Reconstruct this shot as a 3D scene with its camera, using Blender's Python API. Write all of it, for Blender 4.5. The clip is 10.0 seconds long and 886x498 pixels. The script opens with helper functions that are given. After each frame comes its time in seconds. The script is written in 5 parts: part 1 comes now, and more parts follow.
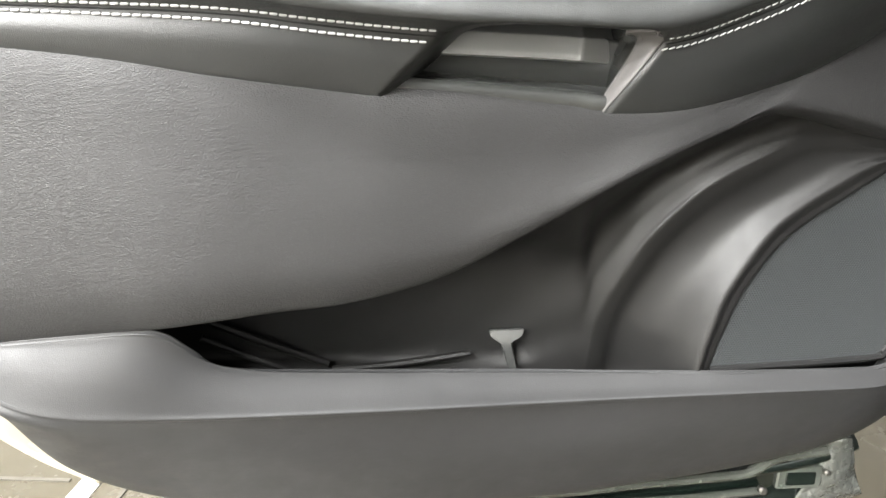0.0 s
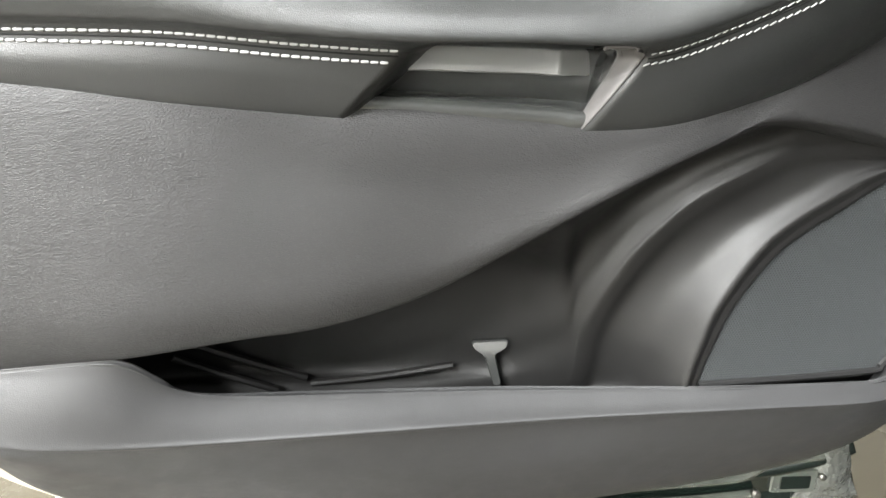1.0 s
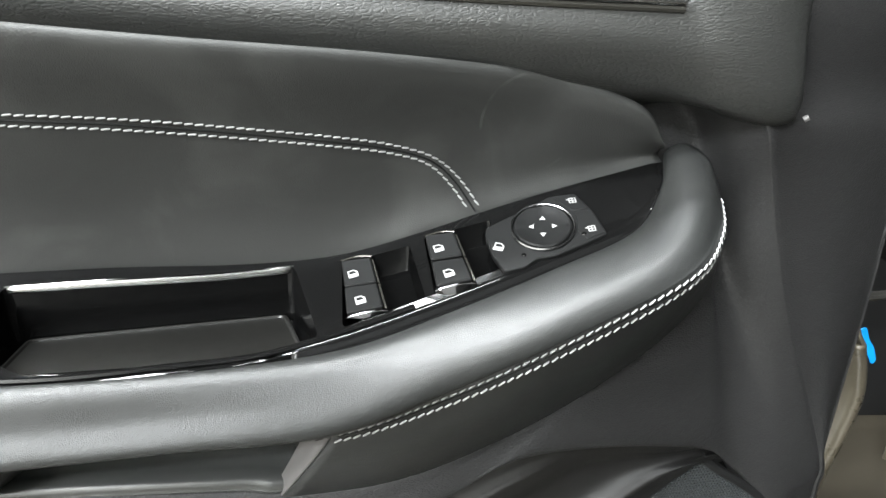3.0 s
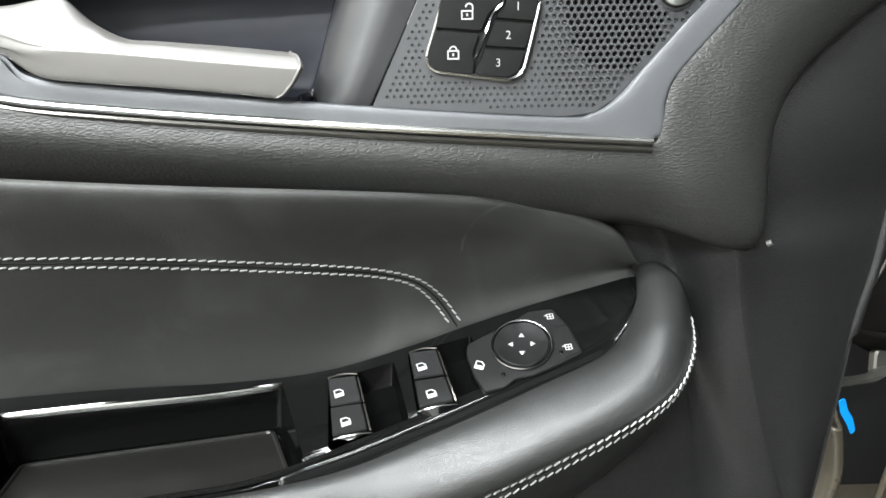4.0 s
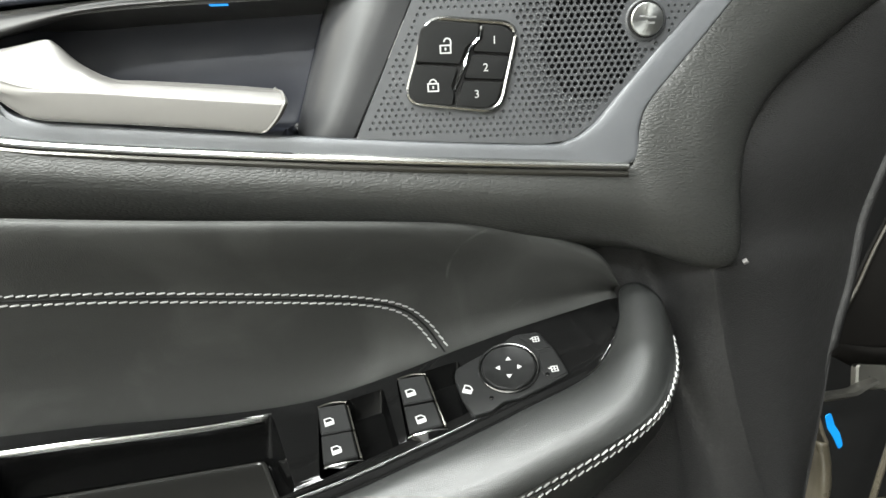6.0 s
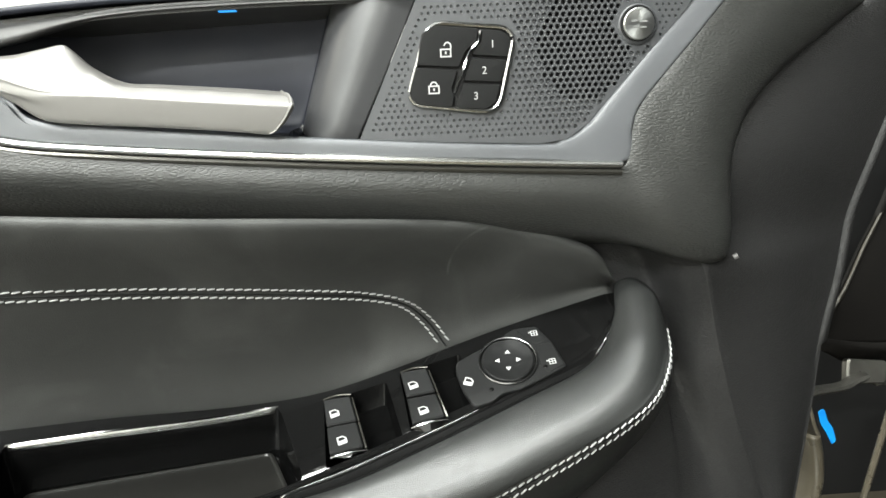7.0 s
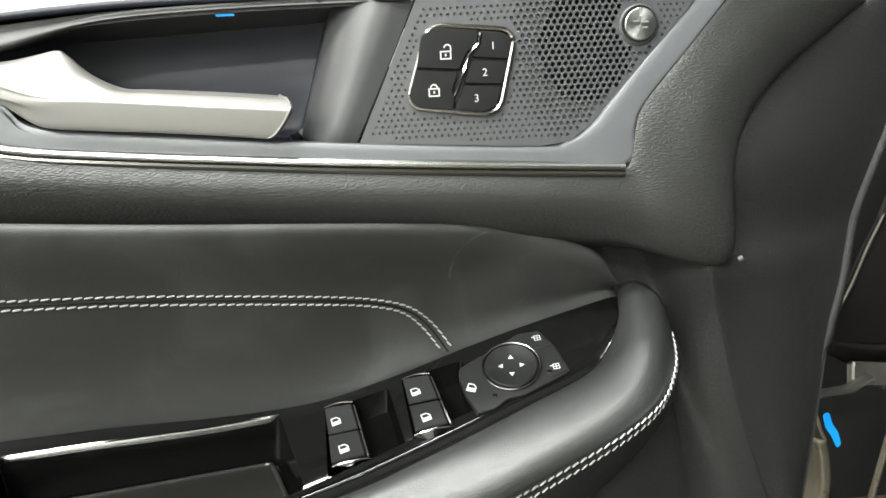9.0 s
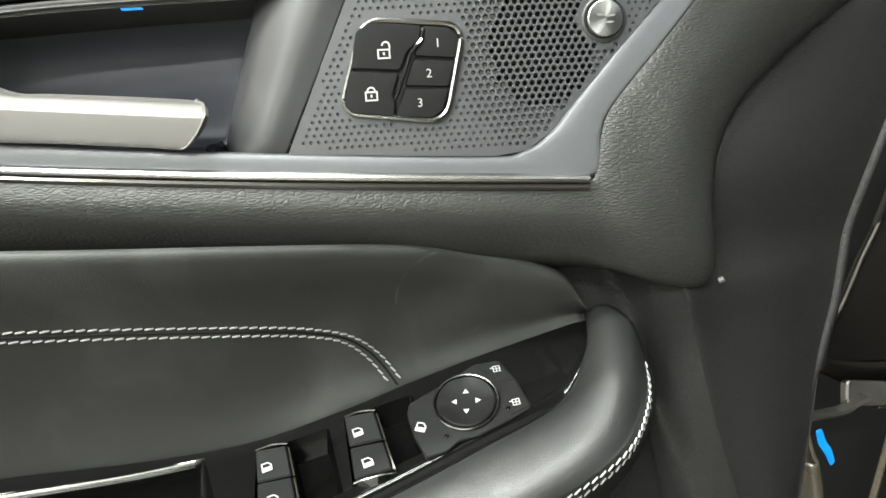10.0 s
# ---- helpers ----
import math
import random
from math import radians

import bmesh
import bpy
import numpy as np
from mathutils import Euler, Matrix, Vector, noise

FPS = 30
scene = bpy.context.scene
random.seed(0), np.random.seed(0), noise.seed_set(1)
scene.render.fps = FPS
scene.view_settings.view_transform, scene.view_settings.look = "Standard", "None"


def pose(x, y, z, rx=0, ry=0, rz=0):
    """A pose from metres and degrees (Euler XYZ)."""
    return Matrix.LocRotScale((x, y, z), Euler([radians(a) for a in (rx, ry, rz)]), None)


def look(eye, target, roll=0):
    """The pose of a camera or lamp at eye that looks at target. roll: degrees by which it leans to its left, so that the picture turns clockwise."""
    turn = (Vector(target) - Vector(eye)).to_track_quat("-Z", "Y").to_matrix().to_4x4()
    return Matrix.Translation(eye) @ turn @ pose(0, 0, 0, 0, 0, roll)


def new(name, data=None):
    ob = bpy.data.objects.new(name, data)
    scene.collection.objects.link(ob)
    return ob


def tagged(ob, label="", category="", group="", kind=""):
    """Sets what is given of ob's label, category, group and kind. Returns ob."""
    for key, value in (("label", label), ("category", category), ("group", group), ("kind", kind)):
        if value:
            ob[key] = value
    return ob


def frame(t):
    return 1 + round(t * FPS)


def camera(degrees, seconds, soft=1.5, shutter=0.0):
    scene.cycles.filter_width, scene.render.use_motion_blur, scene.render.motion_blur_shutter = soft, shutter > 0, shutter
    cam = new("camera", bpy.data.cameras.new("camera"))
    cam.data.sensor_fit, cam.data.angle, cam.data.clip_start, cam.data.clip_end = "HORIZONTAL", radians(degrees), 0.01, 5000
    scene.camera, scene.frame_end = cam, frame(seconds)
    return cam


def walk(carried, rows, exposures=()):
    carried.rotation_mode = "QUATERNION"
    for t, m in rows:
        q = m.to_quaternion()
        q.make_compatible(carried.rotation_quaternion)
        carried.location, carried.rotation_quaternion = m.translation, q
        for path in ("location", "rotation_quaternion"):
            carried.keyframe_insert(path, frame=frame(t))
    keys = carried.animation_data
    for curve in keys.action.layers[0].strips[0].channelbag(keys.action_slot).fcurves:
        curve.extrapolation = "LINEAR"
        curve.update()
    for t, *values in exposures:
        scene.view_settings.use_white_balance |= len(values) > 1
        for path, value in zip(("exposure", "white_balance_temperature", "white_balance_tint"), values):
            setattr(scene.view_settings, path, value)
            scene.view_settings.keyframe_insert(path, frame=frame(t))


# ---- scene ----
cam = camera(67.4, 10.0)
PATH = [
    (0, (0.028, 0.036, 0.745), (-0.088, 1.939, 0.141), -0.6),
    (0.5, (0.028, 0.042, 0.757), (-0.118, 1.919, 0.081), -1.1),
    (1, (0.052, 0.069, 0.775), (-0.097, 1.935, 0.069), -1.3),
    (1.5, (0.097, 0.106, 0.806), (-0.044, 1.97, 0.094), -1.8),
    (2, (0.14, 0.148, 0.837), (0.042, 2.022, 0.143), -1.9),
    (2.5, (0.169, 0.178, 0.866), (0.16, 2.064, 0.202), -1.3),
    (3, (0.188, 0.195, 0.911), (0.198, 2.11, 0.332), -1.4),
    (3.2, (0.189, 0.203, 0.92), (0.241, 2.124, 0.368), -0.8),
    (4.3, (0.195, 0.186, 0.964), (0.236, 2.13, 0.499), -1.4),
    (4.5, (0.196, 0.183, 0.964), (0.25, 2.13, 0.51), -1.6),
    (5, (0.197, 0.19, 0.963), (0.26, 2.143, 0.537), -2.0),
    (5.5, (0.196, 0.19, 0.961), (0.27, 2.146, 0.549), -2.3),
    (7, (0.191, 0.173, 0.958), (0.285, 2.133, 0.567), -2.8),
    (7.5, (0.192, 0.174, 0.958), (0.288, 2.133, 0.569), -2.9),
    (8, (0.189, 0.176, 0.957), (0.285, 2.138, 0.583), -3.1),
    (8.5, (0.188, 0.178, 0.954), (0.283, 2.141, 0.579), -3.1),
    (9, (0.19, 0.177, 0.956), (0.287, 2.14, 0.585), -3.3),
    (9.5, (0.19, 0.181, 0.955), (0.286, 2.145, 0.587), -3.4),
    (10, (0.217, 0.216, 0.958), (0.328, 2.178, 0.586), -3.5),
]
EXPOSURE = [(0, 2.84, 6800, 13), (1.0, 2.84, 6700, 12), (1.6, 2.72, 6600, 12), (2.2, 2.33, 6550, 11), (3.0, 1.93, 6500, 10), (4.3, 1.58, 6550, 10), (5.5, 1.60, 6700, 8), (10, 1.60, 6850, 7)]
walk(cam, [(t, look(eye, target, roll)) for t, eye, target, roll in PATH], EXPOSURE)

# ---- world and light ----
world = bpy.data.worlds.new("world")
scene.world = world
world.use_nodes = True
world.node_tree.nodes["Background"].inputs[0].default_value = (0.75, 0.85, 1.0, 1)
world.node_tree.nodes["Background"].inputs[1].default_value = 0.15


def area_lamp(name, place, target, sx, sy, watts, colour):
    d = bpy.data.lights.new(name, "AREA")
    d.shape, d.size, d.size_y, d.energy, d.color = "RECTANGLE", sx, sy, watts, colour
    ob = new(name, d)
    ob.matrix_world = look(place, target)
    return ob


COOL, WARM = (0.94, 0.985, 1.0), (1.0, 0.95, 0.86)
TUBES = [(-0.52, -0.40, 38, COOL), (-0.60, 0.62, 34, COOL), (-2.4, -0.2, 26, WARM), (-1.8, -1.6, 62, COOL), (-1.2, -2.5, 88, COOL), (-1.6, 2.8, 18, COOL)]
CEILING = 2.9
for tx, ty, watts, hue in TUBES:
    area_lamp("tube_lamp", (tx, ty, CEILING - 0.09), (tx, ty + 0.001, 0), 1.45, 0.20, watts, hue)


# ---- materials ----
def material(name, base, rough=0.5, metal=0.0, spec=0.5, coat=0.0):
    m = bpy.data.materials.new(name)
    m.use_nodes = True
    b = m.node_tree.nodes["Principled BSDF"]
    b.inputs["Base Color"].default_value = (*base, 1)
    b.inputs["Roughness"].default_value = rough
    b.inputs["Metallic"].default_value = metal
    b.inputs["Specular IOR Level"].default_value = spec
    b.inputs["Coat Weight"].default_value = coat
    b.inputs["Coat Roughness"].default_value = 0.04
    return m


def node(m, kind, **values):
    n = m.node_tree.nodes.new(kind)
    for k, v in values.items():
        n.inputs[k].default_value = v
    return n


def link(m, a, b):
    m.node_tree.links.new(a, b)


def tint(m, base, amount, scale, detail=4.0, rough=None, rough_amount=0.0):
    """Large and small variation of the base colour and of the gloss."""
    b = m.node_tree.nodes["Principled BSDF"]
    co = node(m, "ShaderNodeTexCoord")
    n1 = node(m, "ShaderNodeTexNoise", Scale=scale, Detail=detail, Roughness=0.6)
    link(m, co.outputs["Object"], n1.inputs["Vector"])
    mix = node(m, "ShaderNodeMix")
    mix.data_type = "RGBA"
    mix.inputs["A"].default_value = (*[c * (1 - amount) for c in base], 1)
    mix.inputs["B"].default_value = (*[min(1, c * (1 + amount)) for c in base], 1)
    link(m, n1.outputs["Fac"], mix.inputs["Factor"])
    link(m, mix.outputs["Result"], b.inputs["Base Color"])
    if rough is not None:
        n2 = node(m, "ShaderNodeTexNoise", Scale=scale * 2.7, Detail=5.0, Roughness=0.65)
        link(m, co.outputs["Object"], n2.inputs["Vector"])
        r = node(m, "ShaderNodeMapRange")
        r.inputs["From Min"].default_value, r.inputs["From Max"].default_value = 0.3, 0.7
        r.inputs["To Min"].default_value, r.inputs["To Max"].default_value = rough - rough_amount, rough + rough_amount
        link(m, n2.outputs["Fac"], r.inputs["Value"])
        link(m, r.outputs["Result"], b.inputs["Roughness"])
    return co


def grain(m, co, cell, depth, stretch=(1, 1, 1), wrinkle=0.0, wrinkle_scale=120, lean=0.0, patch=0.0):
    """Embossed leather grain: rounded cells with fine creases, and soft folds over them, which lean and come in patches."""
    mp = node(m, "ShaderNodeMapping")
    mp.inputs["Scale"].default_value = stretch
    link(m, co.outputs["Object"], mp.inputs["Vector"])
    warp = node(m, "ShaderNodeTexNoise", Scale=1 / cell * 0.4, Detail=2.0)
    link(m, mp.outputs["Vector"], warp.inputs["Vector"])
    add = node(m, "ShaderNodeMix")
    add.data_type = "VECTOR"
    add.inputs["Factor"].default_value = 0.0012 / max(cell, 0.0005) * 0.0008
    link(m, mp.outputs["Vector"], add.inputs["A"])
    link(m, warp.outputs["Color"], add.inputs["B"])
    v = node(m, "ShaderNodeTexVoronoi", Scale=1 / cell, Randomness=1.0)
    v.feature = "DISTANCE_TO_EDGE"
    link(m, add.outputs["Result"], v.inputs["Vector"])
    r = node(m, "ShaderNodeMapRange")
    r.inputs["From Max"].default_value = 0.28
    r.interpolation_type = "SMOOTHSTEP"
    link(m, v.outputs["Distance"], r.inputs["Value"])
    bump = node(m, "ShaderNodeBump", Strength=1.0, Distance=depth)
    link(m, r.outputs["Result"], bump.inputs["Height"])
    last = bump
    if wrinkle:
        n = node(m, "ShaderNodeTexNoise", Scale=wrinkle_scale, Detail=3.0, Roughness=0.55)
        turned_map = node(m, "ShaderNodeMapping")
        turned_map.inputs["Rotation"].default_value = (0, radians(lean), 0)
        turned_map.inputs["Scale"].default_value = stretch
        link(m, co.outputs["Object"], turned_map.inputs["Vector"])
        link(m, turned_map.outputs["Vector"], n.inputs["Vector"])
        b2 = node(m, "ShaderNodeBump", Strength=1.0, Distance=wrinkle)
        link(m, n.outputs["Fac"], b2.inputs["Height"])
        if patch:
            spots = node(m, "ShaderNodeTexNoise", Scale=patch, Detail=3.0, Roughness=0.6)
            link(m, co.outputs["Object"], spots.inputs["Vector"])
            spread = node(m, "ShaderNodeMapRange")
            spread.inputs["From Min"].default_value, spread.inputs["From Max"].default_value = 0.42, 0.66
            spread.inputs["To Min"].default_value, spread.inputs["To Max"].default_value = 0.40, 1.0
            link(m, spots.outputs["Fac"], spread.inputs["Value"])
            link(m, spread.outputs["Result"], b2.inputs["Strength"])
        link(m, bump.outputs["Normal"], b2.inputs["Normal"])
        last = b2
    link(m, last.outputs["Normal"], m.node_tree.nodes["Principled BSDF"].inputs["Normal"])


BLACK_LEATHER = (0.0175, 0.0183, 0.0178)
M_leather = material("smooth_black_leather", BLACK_LEATHER, 0.38)
grain(M_leather, tint(M_leather, BLACK_LEATHER, 0.10, 26, 6, 0.35, 0.04), 0.0009, 0.00005, wrinkle=0.00005, wrinkle_scale=300)

M_pad = material("soft_black_leather", (0.0300, 0.0306, 0.0292), 0.56, spec=0.3)
grain(M_pad, tint(M_pad, (0.0300, 0.0306, 0.0292), 0.10, 22, 6, 0.56, 0.05), 0.0010, 0.00005, wrinkle=0.00005, wrinkle_scale=280)

pad_bsdf = M_pad.node_tree.nodes["Principled BSDF"]
pad_mix = pad_bsdf.inputs["Base Color"].links[0].from_socket
pad_co = node(M_pad, "ShaderNodeTexCoord")
off_mark = node(M_pad, "ShaderNodeVectorMath")
off_mark.operation = "SUBTRACT"
off_mark.inputs[1].default_value = (0.2365, 0.533, 0.8725)
link(M_pad, pad_co.outputs["Object"], off_mark.inputs[0])
squash = node(M_pad, "ShaderNodeVectorMath")
squash.operation = "MULTIPLY"
squash.inputs[1].default_value = (1.0, 0.0, 1.0)
link(M_pad, off_mark.outputs["Vector"], squash.inputs[0])
far_from = node(M_pad, "ShaderNodeVectorMath")
far_from.operation = "LENGTH"
link(M_pad, squash.outputs["Vector"], far_from.inputs[0])
ring_line = node(M_pad, "ShaderNodeMath")
ring_line.operation = "COMPARE"
ring_line.inputs[1].default_value, ring_line.inputs[2].default_value = 0.0262, 0.0007
link(M_pad, far_from.outputs["Value"], ring_line.inputs[0])
patchy = node(M_pad, "ShaderNodeTexNoise", Scale=34, Detail=3.0)
link(M_pad, pad_co.outputs["Object"], patchy.inputs["Vector"])
patchy_range = node(M_pad, "ShaderNodeMapRange")
patchy_range.inputs["From Min"].default_value, patchy_range.inputs["From Max"].default_value = 0.47, 0.60
link(M_pad, patchy.outputs["Fac"], patchy_range.inputs["Value"])
ring_mark = node(M_pad, "ShaderNodeMath")
ring_mark.operation = "MULTIPLY"
link(M_pad, ring_line.outputs["Value"], ring_mark.inputs[0])
link(M_pad, patchy_range.outputs["Result"], ring_mark.inputs[1])
smears = node(M_pad, "ShaderNodeTexNoise", Scale=16, Detail=4.0, Distortion=1.2)
link(M_pad, pad_co.outputs["Object"], smears.inputs["Vector"])
smear_range = node(M_pad, "ShaderNodeMapRange")
smear_range.inputs["From Min"].default_value, smear_range.inputs["From Max"].default_value, smear_range.inputs["To Max"].default_value = 0.50, 0.75, 0.45
link(M_pad, smears.outputs["Fac"], smear_range.inputs["Value"])
dust = node(M_pad, "ShaderNodeMath")
dust.operation = "MAXIMUM"
link(M_pad, ring_mark.outputs["Value"], dust.inputs[0])
link(M_pad, smear_range.outputs["Result"], dust.inputs[1])
dusty = node(M_pad, "ShaderNodeMix")
dusty.data_type = "RGBA"
dusty.inputs["B"].default_value = (0.060, 0.061, 0.058, 1)
link(M_pad, dust.outputs["Value"], dusty.inputs["Factor"])
link(M_pad, pad_mix, dusty.inputs["A"])
link(M_pad, dusty.outputs["Result"], pad_bsdf.inputs["Base Color"])

M_grained = material("grained_black_leatherette", (0.025, 0.0256, 0.024), 0.46, spec=0.4)
grain(M_grained, tint(M_grained, (0.025, 0.0256, 0.024), 0.10, 20, 6, 0.46, 0.04), 0.0020, 0.00012, (0.55, 1.0, 1.4), 0.00013, 330, 6)

M_trim = material("grained_hard_plastic", (0.0196, 0.0194, 0.0194), 0.50, spec=0.36)
grain(M_trim, tint(M_trim, (0.0196, 0.0194, 0.0194), 0.09, 14, 6, 0.50, 0.05), 0.0015, 0.00012, (0.6, 1.0, 1.5), 0.00042, 290, 24, 16)

M_lower = material("fine_hard_plastic", (0.0195, 0.0197, 0.0202), 0.50)
grain(M_lower, tint(M_lower, (0.0195, 0.0197, 0.0202), 0.10, 14, 6, 0.50, 0.06), 0.0011, 0.00004, wrinkle=0.00009, wrinkle_scale=240)

M_plastic = material("smooth_black_plastic", (0.0066, 0.0064, 0.0061), 0.40, spec=0.44)
grain(M_plastic, tint(M_plastic, (0.0068, 0.0066, 0.0063), 0.12, 20, 6, 0.48, 0.05), 0.0007, 0.00003)

M_cup = material("satin_black_plastic", (0.062, 0.064, 0.062), 0.20, 0.4, spec=1.0)

M_band = material("soft_grey_plastic", (0.076, 0.072, 0.070), 0.50)
tint(M_band, (0.076, 0.072, 0.070), 0.08, 60, 5, 0.55, 0.05)

# black ledge plastic, with the bright wall's reflection put into its colour as grey
M_ledge = material("sheen_lightened_grey", (0.27, 0.272, 0.268), 0.36, 0.35)
tint(M_ledge, (0.27, 0.272, 0.268), 0.05, 30, 3, 0.36, 0.03)

M_piano = material("piano_black", (0.004, 0.004, 0.004), 0.06, spec=0.38)
tint(M_piano, (0.004, 0.004, 0.004), 0.2, 90, 4, 0.07, 0.03)

M_lip = material("glossy_black_lip", (0.004, 0.004, 0.004), 0.10, spec=0.4)
tint(M_lip, (0.004, 0.004, 0.004), 0.2, 90, 4, 0.10, 0.03)

M_tray = material("dull_black_plastic", (0.002, 0.002, 0.002), 0.13, spec=0.20)
tint(M_tray, (0.002, 0.002, 0.002), 0.3, 60, 4, 0.13, 0.05)

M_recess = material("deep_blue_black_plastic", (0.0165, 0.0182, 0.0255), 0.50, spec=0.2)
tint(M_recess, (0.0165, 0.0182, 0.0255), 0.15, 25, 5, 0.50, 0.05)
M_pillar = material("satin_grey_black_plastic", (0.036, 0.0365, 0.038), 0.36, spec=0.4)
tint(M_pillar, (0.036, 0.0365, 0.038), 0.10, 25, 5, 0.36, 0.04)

M_frame = material("satin_grey_paint", (0.10, 0.104, 0.111), 0.42, 0.25)
grain(M_frame, tint(M_frame, (0.10, 0.104, 0.111), 0.08, 50, 6, 0.42, 0.05), 0.0008, 0.00002)

M_perf = material("perforated_grey_plastic", (0.058, 0.060, 0.0635), 0.44, 0.15)
tint(M_perf, (0.058, 0.060, 0.0635), 0.10, 60, 6, 0.44, 0.05)

M_hole = material("hole_black", (0.003, 0.003, 0.003), 0.7)
M_chrome = material("chrome", (0.30, 0.305, 0.31), 0.06, 1.0)
tint(M_chrome, (0.30, 0.305, 0.31), 0.04, 40, 5, 0.06, 0.03)
# chrome whose dark reflection is put into the base colour
M_tip = material("chrome_dark_reflection", (0.075, 0.076, 0.078), 0.08, 1.0)
M_bezel = material("polished_bezel", (0.48, 0.48, 0.47), 0.16, 1.0)
M_ring = material("satin_ring", (0.24, 0.24, 0.24), 0.25, 1.0)
M_satin = material("satin_aluminium", (0.17, 0.165, 0.157), 0.38, 0.35)
tint(M_satin, (0.17, 0.165, 0.157), 0.04, 30, 6, 0.38, 0.05)
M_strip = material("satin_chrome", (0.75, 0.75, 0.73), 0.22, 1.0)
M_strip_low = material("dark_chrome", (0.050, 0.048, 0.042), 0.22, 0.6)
M_mould = material("grey_moulding", (0.06, 0.06, 0.06), 0.5, spec=0.35)
tint(M_mould, (0.06, 0.06, 0.06), 0.1, 30, 5, 0.5, 0.05)
M_brushed = material("brushed_metal", (0.42, 0.43, 0.42), 0.30, 1.0)
M_brushed.node_tree.nodes["Principled BSDF"].inputs["Anisotropic"].default_value = 0.85
turned_grain = node(M_brushed, "ShaderNodeTangent")
turned_grain.direction_type, turned_grain.axis = "RADIAL", "Y"
link(M_brushed, turned_grain.outputs["Tangent"], M_brushed.node_tree.nodes["Principled BSDF"].inputs["Tangent"])
M_button = material("soft_black_button", (0.010, 0.0102, 0.0102), 0.48, spec=0.14)
tint(M_button, (0.010, 0.0102, 0.0102), 0.12, 80, 6, 0.48, 0.05)
M_white = material("white_print", (0.38, 0.38, 0.375), 0.5)
M_thread = material("white_thread", (0.36, 0.36, 0.355), 0.75)
M_mesh = material("speaker_mesh", (0.034, 0.037, 0.038), 0.5, 0.2)
M_rubber = material("rubber_mat", (0.009, 0.0088, 0.008), 0.32, spec=0.4)
tint(M_rubber, (0.009, 0.0088, 0.008), 0.25, 40, 5, 0.34, 0.03)
M_seal = material("black_rubber", (0.008, 0.008, 0.008), 0.6, spec=0.2)
M_blue = material("blue_paint_mark", (0.0, 0.28, 0.80), 0.45)
M_paint = material("dark_green_body_paint", (0.007, 0.0115, 0.009), 0.12, 0.4, coat=1.0)
tint(M_paint, (0.007, 0.0115, 0.009), 0.25, 18, 5, 0.14, 0.05)
# green body paint lightened to grey: the rails' reflected bands put into colour
M_rail = material("sheen_lightened_green_paint", (0.085, 0.092, 0.080), 0.22, 0.4, coat=0.6)
tint(M_rail, (0.085, 0.092, 0.080), 0.45, 40, 5, 0.22, 0.08)
M_kick = material("dark_brown_plastic", (0.007, 0.0065, 0.006), 0.6, spec=0.05)
tint(M_kick, (0.007, 0.0065, 0.006), 0.15, 20, 5, 0.6, 0.06)
M_flange = material("olive_beige_paint", (0.075, 0.065, 0.047), 0.3, coat=0.5)
tint(M_flange, (0.075, 0.065, 0.047), 0.12, 12, 5, 0.3, 0.06)
M_sill = material("olive_brown_paint", (0.028, 0.024, 0.017), 0.45, spec=0.3)
tint(M_sill, (0.028, 0.024, 0.017), 0.2, 12, 5, 0.45, 0.06)
M_primer = material("beige_body_paint", (0.42, 0.38, 0.30), 0.25, coat=0.6)
tint(M_primer, (0.42, 0.38, 0.30), 0.08, 8, 5, 0.25, 0.06)
M_zinc = material("zinc_steel", (0.15, 0.145, 0.13), 0.35, 0.9)
tint(M_zinc, (0.15, 0.145, 0.13), 0.3, 60, 6, 0.38, 0.12)
M_floor = material("beige_epoxy_floor", (0.05, 0.0445, 0.032), 0.22)
tint(M_floor, (0.05, 0.0445, 0.032), 0.14, 3, 8, 0.24, 0.08)
# even white for the tube light's reflection painted on the floor
M_reflection = material("painted_reflection_white", (0.50, 0.49, 0.46), 0.35)
tint(M_reflection, (0.50, 0.49, 0.46), 0.06, 15, 6, 0.35, 0.08)
M_joint = material("dark_joint", (0.05, 0.045, 0.035), 0.7)
M_wall = material("white_wall_paint", (0.78, 0.77, 0.74), 0.6)
tint(M_wall, (0.78, 0.77, 0.74), 0.05, 2, 6, 0.6, 0.05)
M_dark_wall = material("dark_grey_wall_paint", (0.035, 0.035, 0.035), 0.7)
tint(M_dark_wall, (0.035, 0.035, 0.035), 0.15, 2, 6, 0.7, 0.05)
M_sealer = material("silver_sealer", (0.11, 0.115, 0.105), 0.24, 0.5)
grain(M_sealer, tint(M_sealer, (0.11, 0.115, 0.105), 0.35, 40, 6, 0.24, 0.08), 0.009, 0.0004)
M_glow = material("tube_glow", (1, 1, 1), 0.5)
M_glow.node_tree.nodes["Principled BSDF"].inputs["Emission Color"].default_value = (0.955, 1.0, 1.0, 1)
M_glow.node_tree.nodes["Principled BSDF"].inputs["Emission Strength"].default_value = 6.0
M_ambient = material("blue_ambient_light", (0.0, 0.2, 0.5), 0.4)
M_ambient.node_tree.nodes["Principled BSDF"].inputs["Emission Color"].default_value = (0.03, 0.35, 1.0, 1)
M_ambient.node_tree.nodes["Principled BSDF"].inputs["Emission Strength"].default_value = 0.35


# ---- building helpers ----
def spline(pts, n):
    """n points along a smooth curve through pts, evenly spaced in the points' index."""
    p = np.array(pts, float)
    p = np.vstack([2 * p[0] - p[1], p, 2 * p[-1] - p[-2]])
    return np.array([spline_at(p, u) for u in np.linspace(0, len(pts) - 1, n)])


